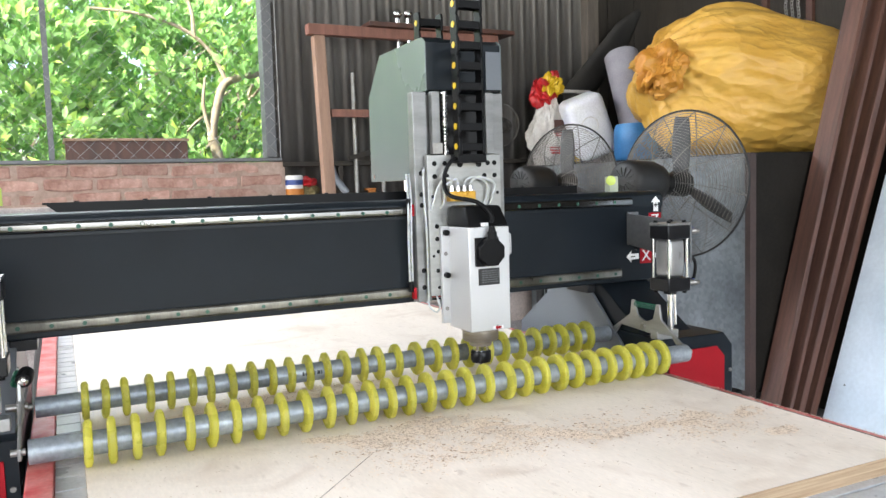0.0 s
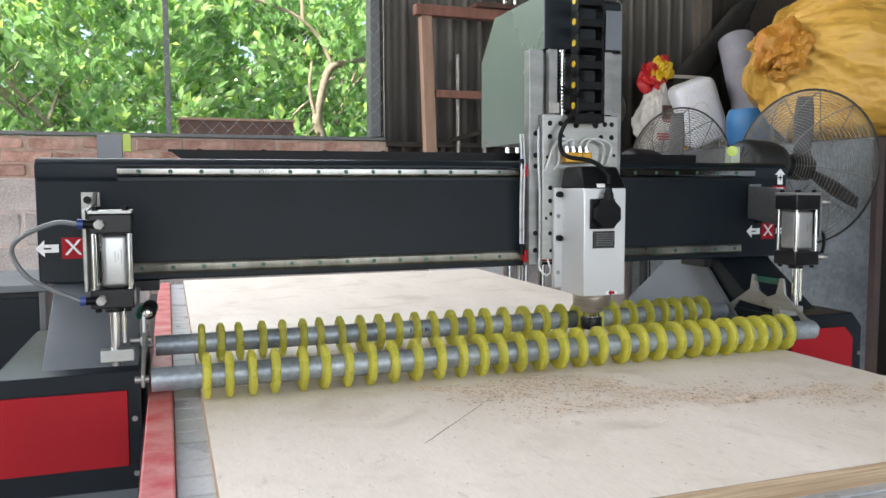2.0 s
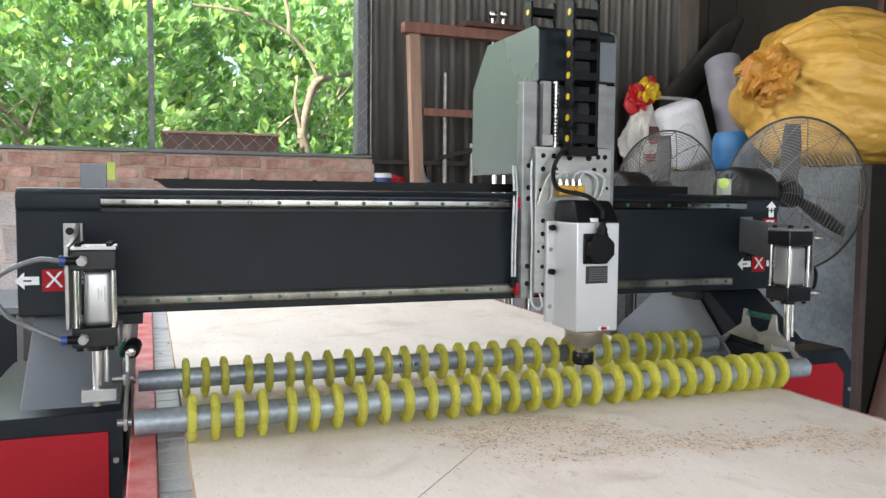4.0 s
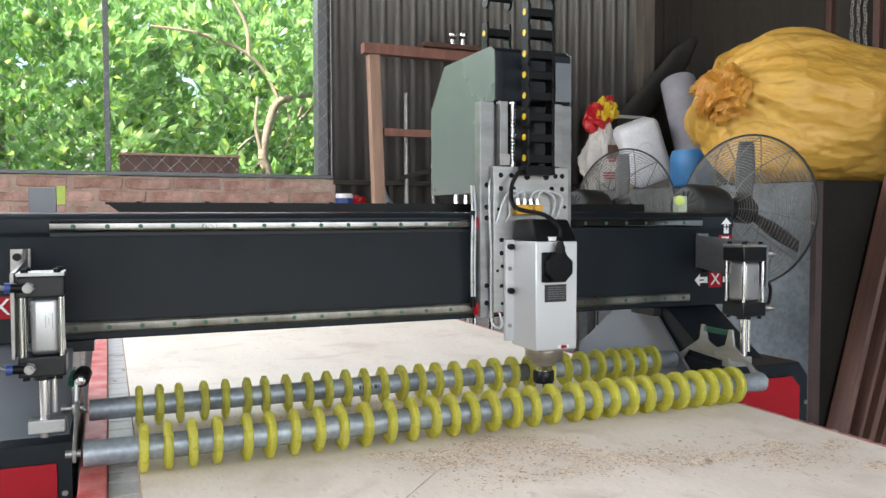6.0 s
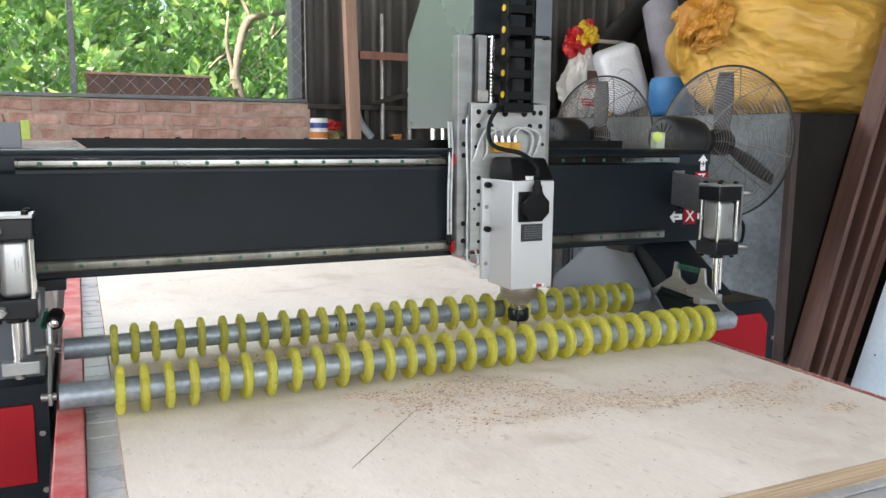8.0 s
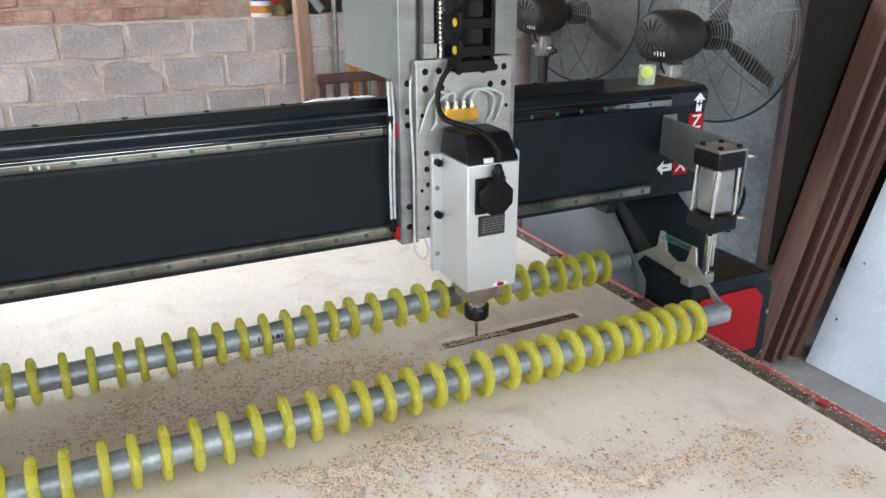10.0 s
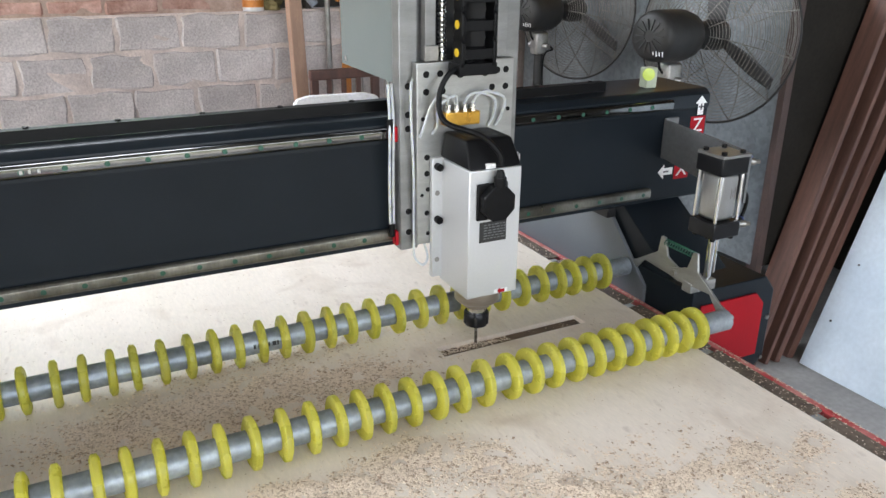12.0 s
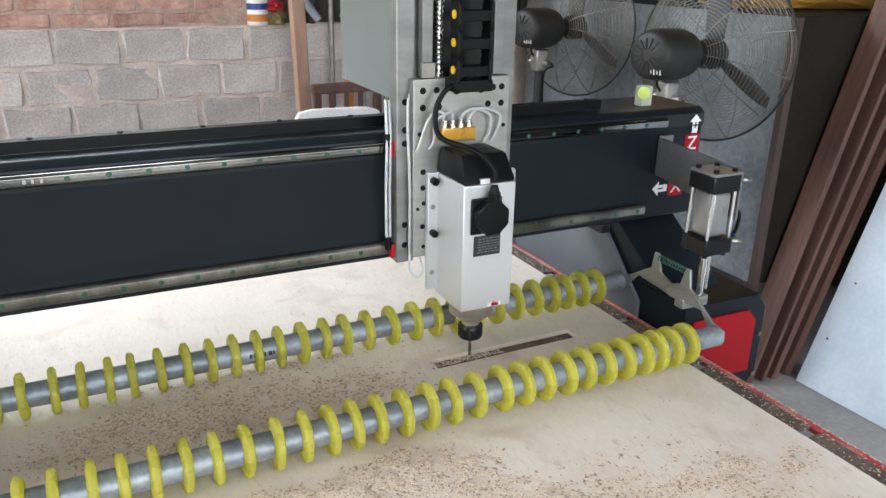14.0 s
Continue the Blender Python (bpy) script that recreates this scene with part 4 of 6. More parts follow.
# the plugs also face the front of each link
for i, (y, z, a) in enumerate(path):
    m = Matrix.Translation(Vector((CX, y, z)) - cnc.location) @ pose(0, 0, 0, -math.degrees(a))
    for me, nm_ in ((link_me, "link"), (dot_me, "yellow_plug")):
        o = new(nm_, me)
        o.parent = chain
        o.matrix_basis = m

# the gantry stands a little askew on the bed
askew = Matrix.Translation((1.40, 0.15, 0)) @ pose(0, 0, 0, 0, 0, -1.15) @ Matrix.Translation((-1.40, -0.15, 0))
askew = Matrix.Translation(-cnc.location) @ askew @ Matrix.Translation(cnc.location)
for o in cnc.children:
    if o.name.split(".")[0] not in ("bed", "base_frame", "leg", "foot"):
        o.matrix_basis = askew @ o.matrix_basis

# ---- the sheet on the bed ----
bm = B()
xs, ys = [0, 0.775, 1.095, 1.22], [-0.595, 0.190, 0.2265, 1.845]
g = {}
for i, x in enumerate(xs):
    for j, y in enumerate(ys):
        g[i, j] = bm.verts.new((x, y, P))
for i in range(3):
    for j in range(3):
        if (i, j) != (1, 1):
            bm.faces.new((g[i, j], g[i + 1, j], g[i + 1, j + 1], g[i, j + 1]))
low = {(i, j): bm.verts.new((xs[i], ys[j], P - 0.009)) for i in (1, 2) for j in (1, 2)}
ring = [(1, 1), (2, 1), (2, 2), (1, 2)]
for a, b_ in zip(ring, ring[1:] + ring[:1]):
    bm.faces.new((g[a], g[b_], low[b_], low[a]))
ply = solid("plywood_sheet", bm, M["plywood"], "pale plywood sheet with a milled slot lying on the bed", "plywood")
ply.rotation_euler.z = -0.0115
part("slot_floor", box(B(), xs[1] - 0.003, xs[2] + 0.003, ys[1] - 0.003, ys[2] + 0.003, P - 0.0125, P - 0.0091), M["cut_wood"], ply, "dark brown slot bottom")
bm = B()
prism(bm, [(0, -0.595), (1.22, -0.595), (1.22, 1.845), (0, 1.845)], "z", 0.8221, P - 0.017)
box(bm, 0.0, 1.22, -0.5949, -0.5900, P - 0.017, P - 0.0006)
box(bm, 0.0, 1.22, 1.84, 1.8449, P - 0.017, P - 0.0006)
box(bm, 0.0001, 0.005, -0.59, 1.84, P - 0.017, P - 0.0006)
box(bm, 1.215, 1.2199, -0.59, 1.84, P - 0.017, P - 0.0006)
part("core", bm, M["ply_edge"], ply, "layered plywood core showing at the edges")
m = Matrix.Translation((0.400, -0.200, P)) @ pose(0, 0, 0, 0, 0, 46.5)
part("score_line", box(B(), -0.17, 0.125, -0.00035, 0.00035, 0.0002, 0.0005, m=m), M["cut_wood"], ply, "scored pencil line")

# ---- things round the router ----
M["sack"] = surf("yellow_woven_plastic", (0.61, 0.365, 0.075), (0.51, 0.28, 0.045), 0.5, scale=4, fine=22, bump=0.6, stretch=(1, 1, 2.2), speck=0.06, sub=0.05)
M["sack_orange"] = surf("orange_woven_plastic", (0.52, 0.245, 0.03), (0.42, 0.165, 0.02), 0.48, scale=9, fine=160, bump=0.15, speck=0.06)
M["foam"] = surf("grey_foam", (0.34, 0.33, 0.37), (0.27, 0.26, 0.30), 0.85, scale=10, fine=150, bump=0.2)
M["rubber"] = surf("dusty_rubber", (0.045, 0.042, 0.038), (0.022, 0.021, 0.020), 0.8, scale=6, fine=80, bump=0.15)
# Front sheet and rim are a near-black brown, far darker than the sides.
M["brown_face"] = surf("dark_brown_sheet", (0.017, 0.0145, 0.012), (0.010, 0.0085, 0.007), 0.8, scale=3, fine=70, bump=0.1, speck=0.15, spec=0.12)
M["rust_edge"] = surf("red_lead_edge", (0.06, 0.036, 0.031), (0.04, 0.025, 0.022), 0.75, scale=8, fine=90, bump=0.15)
M["blue_drum"] = surf("light_blue_plastic", (0.05, 0.22, 0.48), (0.04, 0.17, 0.40), 0.45, scale=8, fine=90, bump=0.05)
M["bag_red"] = surf("red_film", (0.50, 0.015, 0.02), (0.38, 0.01, 0.015), 0.35, scale=14, fine=120, bump=0.1)
M["bag_yellow"] = surf("yellow_film", (0.75, 0.50, 0.02), (0.62, 0.38, 0.015), 0.35, scale=14, fine=120, bump=0.1)
M["bag_white"] = surf("white_film", (0.66, 0.65, 0.62), (0.50, 0.47, 0.44), 0.35, scale=10, fine=120, bump=0.1)
M["orange_strap"] = surf("orange_wood", (0.55, 0.20, 0.03), (0.42, 0.14, 0.02), 0.5, scale=10, fine=90, bump=0.05)
M["sheet_white"] = surf("weathered_zinc_sheet", (0.70, 0.775, 0.85), (0.54, 0.62, 0.70), 0.45, metal=0.1, scale=3.5, fine=60, bump=0.08, speck=0.06)

def crumple(m):
    """Facets and creases of stiff woven plastic, at two sizes."""
    n, l = m.node_tree.nodes, m.node_tree.links
    p = n["Principled BSDF"]
    tc, no = n.new("ShaderNodeTexCoord"), n.new("ShaderNodeTexNoise")
    no.inputs["Scale"].default_value, no.inputs["Detail"].default_value = 3.0, 3
    l.new(tc.outputs["Object"], no.inputs["Vector"])
    mp = n.new("ShaderNodeMapping")
    mp.inputs["Rotation"].default_value = (0.0, radians(28), radians(15))
    mp.inputs["Scale"].default_value = (0.55, 0.9, 1.7)
    l.new(tc.outputs["Object"], mp.inputs["Vector"])
    ad = n.new("ShaderNodeVectorMath")
    ad.operation = "MULTIPLY_ADD"
    ad.inputs[1].default_value = (0.35, 0.35, 0.35)
    l.new(no.outputs["Color"], ad.inputs[0])
    l.new(mp.outputs["Vector"], ad.inputs[2])
    last = p.inputs["Normal"].links[0].from_socket
    for scale, dist in ((5.0, 0.030), (12.0, 0.012)):
        vo = n.new("ShaderNodeTexVoronoi")
        vo.inputs["Scale"].default_value = scale
        l.new(ad.outputs["Vector"], vo.inputs["Vector"])
        bp = n.new("ShaderNodeBump")
        bp.inputs["Strength"].default_value, bp.inputs["Distance"].default_value = 0.85, dist
        l.new(vo.outputs["Distance"], bp.inputs["Height"])
        l.new(last, bp.inputs["Normal"])
        last = bp.outputs["Normal"]
    l.new(last, p.inputs["Normal"])


crumple(M["sack"])
crumple(M["sack_orange"])

# galvanised bin that carries the pile
cx0, cx1, cy0, cy1, cz0, cz1 = 2.60, 3.70, 1.00, 2.70, 0.38, 1.40
bin_ = thing("galvanised_bin", ((cx0 + cx1) / 2, (cy0 + cy1) / 2, 0), "large galvanised steel bin with near-black brown front on legs", "storage bin")
part("body", box(B(), cx0 + 0.003, cx1, cy0 + 0.003, cy1, cz0, cz1 - 0.004, 0.003), M["galv"], bin_)
part("front_sheet", box(B(), cx0 + 0.03, cx1, cy0 - 0.004, cy0 + 0.0025, cz0, cz1 - 0.002), M["brown_face"], bin_, "near-black brown front sheet")
part("corner_angle", prism(B(), [(cx0 - 0.004, cy0 - 0.008), (cx0 + 0.030, cy0 - 0.008), (cx0 + 0.030, cy0 - 0.0045), (cx0 + 0.0025, cy0 - 0.0045), (cx0 + 0.0025, cy0 + 0.02), (cx0 - 0.004, cy0 + 0.02)], "z", 0.04, cz1), M["rust_edge"], bin_, "reddish primed corner angle")
part("top_rim", box(B(), cx0 - 0.005, cx1, cy0 - 0.009, cy1, cz1 - 0.0035, cz1, 0.001), M["brown_face"], bin_)
for x, y in ((cx0 + 0.02, cy0 + 0.02), (cx1 - 0.06, cy0 + 0.02), (cx0 + 0.02, cy1 - 0.06), (cx1 - 0.06, cy1 - 0.06)):
    part("leg", box(B(), x, x + 0.04, y, y + 0.04, 0, cz0 - 0.0005, 0.002), M["rust_edge"], bin_)


def lump(center, radii, tilt, floor_z, amp, seed, nu=96, nv=64, folds=13, neck=(-1, 0.0, 0.35), crease=0.6):
    """A soft full sack: an ellipsoid with sags, folds that run from its neck, and a flat base."""
    bm = B()
    ROUND.add(id(bm))
    nk = Vector(neck).normalized()
    u_, w_, _ = frame_of(nk)
    rows = []
    off = Vector((seed * 3.1, seed * 1.7, seed * 0.9))
    rot = Euler([radians(a) for a in tilt]).to_matrix()
    for j in range(nv + 1):
        th = math.pi * j / nv
        row = []
        for i in range(nu):
            ph = 2 * math.pi * i / nu
            n = Vector((math.sin(th) * math.cos(ph), math.sin(th) * math.sin(ph), math.cos(th)))
            ang = math.atan2(n.dot(w_), n.dot(u_))
            near = 0.5 + 0.5 * n.dot(nk)
            d = amp * 1.6 * noise.noise(n * 1.6 + off)
            along = n.dot(nk)
            q = Vector((2.3 * math.cos(ang), 2.3 * math.sin(ang), along * 1.15 + 0.5 * math.sin(2 * ang))) + off
            q += noise.noise_vector(n * 2.2 + off) * 0.35
            d += amp * crease * (0.5 - 2.0 * abs(noise.noise(q)))
            d += amp * crease * 0.45 * (0.5 - 2.0 * abs(noise.noise(q * 2.7)))
            d += amp * crease * 0.16 * (0.5 - 2.0 * abs(noise.noise(q * 6.1 + n * 2)))
            d += amp * 0.10 * (0.4 - 2.0 * abs(noise.noise(Vector((n.x * 3 + n.z * 4, n.y * 5, n.z * 7 - n.x * 4)) + off)))
            d += amp * 0.16 * near ** 4 * math.sin(ang * folds + 3 * noise.noise(n * 3 + off))
            p = rot @ Vector((n.x * radii[0], n.y * radii[1], n.z * radii[2]))
            p = p * (1 + d) + Vector(center)
            if p.z < floor_z:
                p.z = floor_z + 0.002 * noise.noise(p * 9)
            row.append(bm.verts.new(p))
        rows.append(row)
    for a, b_ in zip(rows, rows[1:]):
        for i in range(nu):
            k = (i + 1) % nu
            bm.faces.new((a[i], a[k], b_[k], b_[i]))
    bmesh.ops.remove_doubles(bm, verts=bm.verts[:], dist=1e-5)
    return bm


sack = thing("yellow_sack", (3.05, 1.50, 1.402), "huge crumpled yellow woven sack tied at its neck on the bin", "sack")
part("body", lump((3.13, 1.49, 1.725), (0.60, 0.43, 0.385), (0, 3, -18), 1.403, 0.100, 3, 240, 160, 15, (-0.9, -0.25, 0.35), 0.30), M["sack"], sack)
part("neck", lump((2.545, 1.45, 1.80), (0.105, 0.10, 0.115), (0, 20, 0), 1.5, 0.30, 7, 120, 80, 4, (-0.2, 0.4, -0.9), 0.75), M["sack_orange"], sack, "gathered orange neck of the sack")
part("fold", lump((2.90, 1.58, 1.955), (0.36, 0.20, 0.10), (0, -20, -14), 1.5, 0.15, 11, 120, 80, 7, (-1, 0, -0.1), 0.9), M["sack"], sack, "thick fold lying over the top")

# pile behind the sack
jug = thing("jerrycan", (2.82, 2.36, 1.402), "white translucent plastic jerrycan standing tilted on the bin", "jerrycan")
mj = Matrix.Translation((2.86, 2.36, 1.45)) @ pose(0, 0, 0, 10, -20, -25)
part("body", box(B(), -0.115, 0.115, -0.11, 0.11, 0, 0.36, 0.045, m=mj, seg=4), surf("bluish_white_plastic", (0.80, 0.82, 0.88), (0.70, 0.72, 0.77), 0.4, scale=7, fine=120, bump=0.05, sub=0.1), jug)
part("moulded_ring", lathe(B(), [(0.040, -0.002), (0.046, 0.003), (0.052, -0.002)], mj @ Vector((-0.01, -0.110, 0.20)), mj.to_3x3() @ Vector((0, -1, 0)), 28, closed=True), M["white_plastic"], jug)
drum = thing("blue_drum", (2.86, 2.02, 1.402), "light blue plastic drum on the bin", "drum")
part("body", lathe(B(), [(0.10, 0.0), (0.115, 0.01), (0.12, 0.03), (0.117, 0.09), (0.12, 0.10), (0.117, 0.17), (0.105, 0.20), (0.05, 0.205)], (2.86, 2.02, 1.402), (0, 0, 1), 28), M["blue_drum"], drum)
foam = thing("foam_roll", (3.02, 2.22, 1.61), "grey foam roll leaning on the pile", "foam roll")
d0, d1 = Vector((3.035, 2.20, 1.580)), Vector((3.075, 2.40, 2.04))
part("roll", lathe(B(), [(0.035, 0.0), (0.095, 0.0), (0.10, 0.006), (0.10, 0.50), (0.094, 0.506), (0.035, 0.506)], d0, d1 - d0, 28, closed=True), M["foam"], foam)
bm = B()
grid = []
for i in range(15):
    t = i / 14
    row = []
    for j in range(5):
        s = j / 4 - 0.5
        c = Vector((2.76 + 0.70 * t, 2.66 + 0.03 * t, 1.66 + 0.72 * t - 0.015 * math.sin(math.pi * t)))
        wv = Vector((0.55, 0.25, -0.6)).normalized() * (0.115 * (1 - 0.2 * t - 0.75 * max(0, t - 0.8) * 5 * 0.8) * s * 2)
        row.append(bm.verts.new(c + wv + Vector((0, -0.012 * (1 - 4 * s * s), 0))))
    grid.append(row)
for a, b_ in zip(grid, grid[1:]):
    for j in range(4):
        bm.faces.new((a[j], a[j + 1], b_[j + 1], b_[j]))
mat_sheet = solid("rubber_sheet", bm, M["rubber"], "dusty black rubber strip leaning at the wall", "rubber sheet")
sm = mat_sheet.modifiers.new("thickness", "SOLIDIFY")
sm.thickness = 0.006

bag = thing("plastic_bag", (2.68, 2.58, 1.402), "half-full white plastic bag with red and yellow top", "plastic bag")
part("body", lump((2.645, 2.56, 1.565), (0.118, 0.095, 0.205), (0, 5, 0), 1.403, 0.20, 5, 80, 64, 9, (0, 0, 1), 0.9), M["bag_white"], bag)
part("red_side", lump((2.612, 2.55, 1.815), (0.058, 0.05, 0.075), (0, -28, 0), 1.5, 0.42, 9, 64, 48, 6, (0.3, 0.2, -1), 0.8), M["bag_red"], bag)
part("yellow_top", lump((2.665, 2.545, 1.862), (0.060, 0.045, 0.075), (0, 38, 0), 1.5, 0.42, 12, 64, 48, 6, (0.3, 0.2, -1), 0.8), M["bag_yellow"], bag)
part("yellow_side", lump((2.79, 2.54, 1.60), (0.055, 0.06, 0.15), (0, -18, 0), 1.403, 0.30, 14, 48, 36, 6, (0, 0, 1)), M["bag_yellow"], bag)
part("red_tail", lump((2.700, 2.55, 1.905), (0.035, 0.03, 0.05), (0, 0, 0), 1.5, 0.3, 15, 32, 24, 6, (0, 0, 1)), M["bag_red"], bag)
bm = B()
for k, (z, w) in enumerate(((1.60, 0.09), (1.585, 0.09), (1.57, 0.07), (1.50, 0.15), (1.485, 0.15), (1.47, 0.13))):
    box(bm, 2.665 - w / 2, 2.665 + w / 2, 2.448, 2.452, z - 0.005, z + 0.005)
part("print", bm, M["bag_red"], bag, "printed bars")
part("dark_label", box(B(), 2.62, 2.71, 2.442, 2.447, 1.585, 1.66), M["dark_wood"], bag)
carton = thing("carton", (2.86, 2.62, 1.402), "dark carton lying on the bin", "carton")
part("body", box(B(), 2.77, 2.98, 2.56, 2.69, 1.402, 1.83, 0.004), M["rubber"], carton)
part("lid", box(B(), 2.74, 2.96, 2.55, 2.69, 1.8305, 1.85, 0.003), M["bag_white"], carton)


# pedestal fans
M["fan_blade"] = surf("grey_fan_blade", (0.075, 0.075, 0.077), (0.05, 0.05, 0.05), 0.5, metal=0.3, scale=8, fine=120, bump=0.05)
def pedestal_fan(at, aim, label, group):
    """A big workshop fan: round base, pole, motor and a wire guard. at: the motor's middle."""
    at = Vector(at)
    f = thing("pedestal_fan", (at.x, at.y, 0), label, "fan", group)
    d = Vector(aim).normalized()
    u = Vector((0, 0, 1)).cross(d).normalized()
    v = d.cross(u)

    def W(a, r, h):
        return at + d * h + (u * math.cos(a) + v * math.sin(a)) * r
    part("base", lathe(B(), [(0.05, 0.06), (0.09, 0.05), (0.23, 0.02), (0.245, 0.012), (0.245, 0)], (at.x, at.y, 0), (0, 0, 1), 32), M["fan_black"], f)
    part("pole", cyl(B(), (at.x, at.y, 0.05), (at.x, at.y, at.z - 0.16), 0.019, 14), M["fan_black"], f)
    bm = B()
    box(bm, at.x - 0.03, at.x + 0.03, at.y - 0.025, at.y + 0.025, at.z - 0.175, at.z - 0.085, 0.008)
    cyl(bm, Vector((at.x, at.y, at.z - 0.14)) - u * 0.05, Vector((at.x, at.y, at.z - 0.14)) + u * 0.05, 0.012, 10)
    part("yoke", bm, M["dull_steel"], f)
    mt = part("motor", lathe(B(), [(0.02, -0.135), (0.062, -0.133), (0.074, -0.122), (0.080, -0.10), (0.082, 0.02), (0.074, 0.06), (0.05, 0.085), (0.03, 0.12)], at, d, 32), M["fan_black"], f, "black ribbed fan motor")
    bm = B()
    for k in range(14):
        a = 2 * math.pi * k / 14
        c, s_ = W(a, 0.018, -0.1355), W(a, 0.052, -0.1345)
        sweep(bm, [c, s_], 0.0035, 4)
    part("motor_vents", bm, M["black_print"], mt)
    bm = B()
    for k, (h, w) in enumerate(((-0.02, 0.010), (-0.006, 0.008), (0.008, 0.011), (0.022, 0.007))):
        q = at - d * 0.128 - u * 0.066 * 0.6 - v * 0.050 + u * h * 0.8
        sweep(bm, [q - v * w * 0.7 - d * 0.004, q + v * w * 0.7 - d * 0.008], 0.0018, 4)
    part("scribble", bm, M["white_print"], mt, "white handwritten scribble")
    # guard
    R, mid = 0.293, 0.245
    for name, hs in (("rear_guard", lambda r: 0.115 + (mid - 0.115) * (max(0, r - 0.07) / (R - 0.07)) ** 2.2), ("front_guard", lambda r: mid + 0.10 - 0.10 * (r / R) ** 2.4)):
        bm = B()
        for k in range(23):
            r = 0.06 + (R - 0.06) * k / 22
            sweep(bm, [W(2 * math.pi * i / 56, r, hs(r)) for i in range(56)], 0.0013 if k < 22 else 0.0030, 4, loop=True)
        for k in range(12):
            a0 = 2 * math.pi * k / 12
            sweep(bm, [W(a0 + 0.18 * t, 0.055 + (R - 0.055) * t, hs(0.055 + (R - 0.055) * t) + 0.002) for t in [i / 8 for i in range(9)]], 0.0022, 4)
        part(name, bm, M["fan_wire"], f, "dusty wire guard of close rings")["kind"] = "stuff"
    part("guard_band", sweep(B(), [W(2 * math.pi * i / 56, R + 0.003, mid) for i in range(56)], 0.0042, 6, loop=True), M["fan_black"], f)
    # blades
    for k in range(3):
        bm = B()
        a0 = 2 * math.pi * k / 3 + math.pi / 2
        rows = []
        for i in range(9):
            t = i / 8
            r = 0.05 + 0.22 * t
            half = 0.016 + 0.019 * math.sin(math.pi * min(1, t * 0.72 + 0.12))
            row = []
            for j in range(5):
                s = j / 2 - 1
                row.append(bm.verts.new(W(a0 + s * half / r * 0.9, r, 0.235 + s * 0.022 * (1 - 0.3 * t))))
            rows.append(row)
        for a, b_ in zip(rows, rows[1:]):
            for j in range(4):
                bm.faces.new((a[j], a[j + 1], b_[j + 1], b_[j]))
        bl = part("blade", bm, M["fan_blade"], f, "grey aluminium fan blade")
        s2 = bl.modifiers.new("thickness", "SOLIDIFY")
        s2.thickness = 0.002
    part("hub", lathe(B(), [(0.02, 0.12), (0.05, 0.19), (0.052, 0.255), (0.03, 0.265)], at, d, 24), M["fan_black"], f)
    # hanging lead
    part("lead", sweep(B(), bend([W(-1.4, 0.078, -0.05), W(-1.5, 0.12, -0.02), W(-1.9, 0.16, 0.03), (at.x + 0.01, at.y - 0.02, at.z - 0.20), (at.x + 0.02, at.y - 0.022, at.z - 0.5), (at.x + 0.02, at.y - 0.022, 0.1)]), 0.004, 6), M["black"], f, "black power lead")
    return f


pedestal_fan((2.04, 1.00, 1.29), (0.97, 0.22, -0.05), "large black workshop fan with wire guard and scribbled motor", "workshop fans")
pedestal_fan((2.115, 1.86, 1.30), (0.95, 0.30, -0.03), "large black workshop fan standing near the back wall", "workshop fans")

# steel cabinet behind the gantry
cab = thing("steel_cabinet", (-0.86, 1.66, 0), "dark grey steel cabinet with a worn metal edge", "cabinet")
part("body", box(B(), -1.32, -0.412, 1.412, 1.90, 0.06, 0.882, 0.004), M["black_metal"], cab)
part("top", box(B(), -1.33, -0.402, 1.40, 1.91, 0.8825, 0.905, 0.003), M["leg_grey"], cab)
for x in (-1.31, -0.86):
    part("door", box(B(), x, x + 0.436, 1.400, 1.4115, 0.09, 0.865, 0.003), M["charcoal"], cab)
    part("door_handle", box(B(), x + 0.39, x + 0.405, 1.385, 1.3995, 0.50, 0.60, 0.003), M["dull_steel"], cab)
part("corner_post", box(B(), -0.423, -0.404, 1.393, 1.3995, 0.06, 0.882, 0.002), M["window_steel"], cab, "worn bare steel edge")
part("plinth", box(B(), -1.30, -0.43, 1.44, 1.88, 0, 0.0595), M["black"], cab)

# small fan on the wall
wf = thing("wall_fan", (2.36, 2.86, 1.64), "small wall fan with a dusty round wire guard", "fan")
wd = Vector((-0.80, -0.60, 0.0)).normalized()
wu = Vector((0, 0, 1)).cross(wd)
wc = Vector((2.35, 2.62, 1.64))
bm = B()
for k in range(14):
    r_ = 0.025 + 0.100 * k / 13
    sweep(bm, [wc + wd * 0.035 * (1 - (r_ / 0.125) ** 2) + (wu * math.cos(t) + Vector((0, 0, 1)) * math.sin(t)) * r_ for t in [2 * math.pi * i / 40 for i in range(40)]], 0.0012 if k < 13 else 0.003, 4, loop=True)
part("guard", bm, M["fan_wire"], wf)["kind"] = "stuff"
part("motor", lathe(B(), [(0.02, -0.10), (0.045, -0.095), (0.05, -0.03), (0.03, 0.0)], wc, wd, 20), M["fan_black"], wf)
part("wall_arm", cyl(B(), wc - wd * 0.06, (2.41, 2.853, 1.60), 0.014, 10), M["fan_black"], wf)
part("wall_plate", box(B(), 2.37, 2.45, 2.842, 2.854, 1.54, 1.66, 0.003), M["fan_black"], wf)

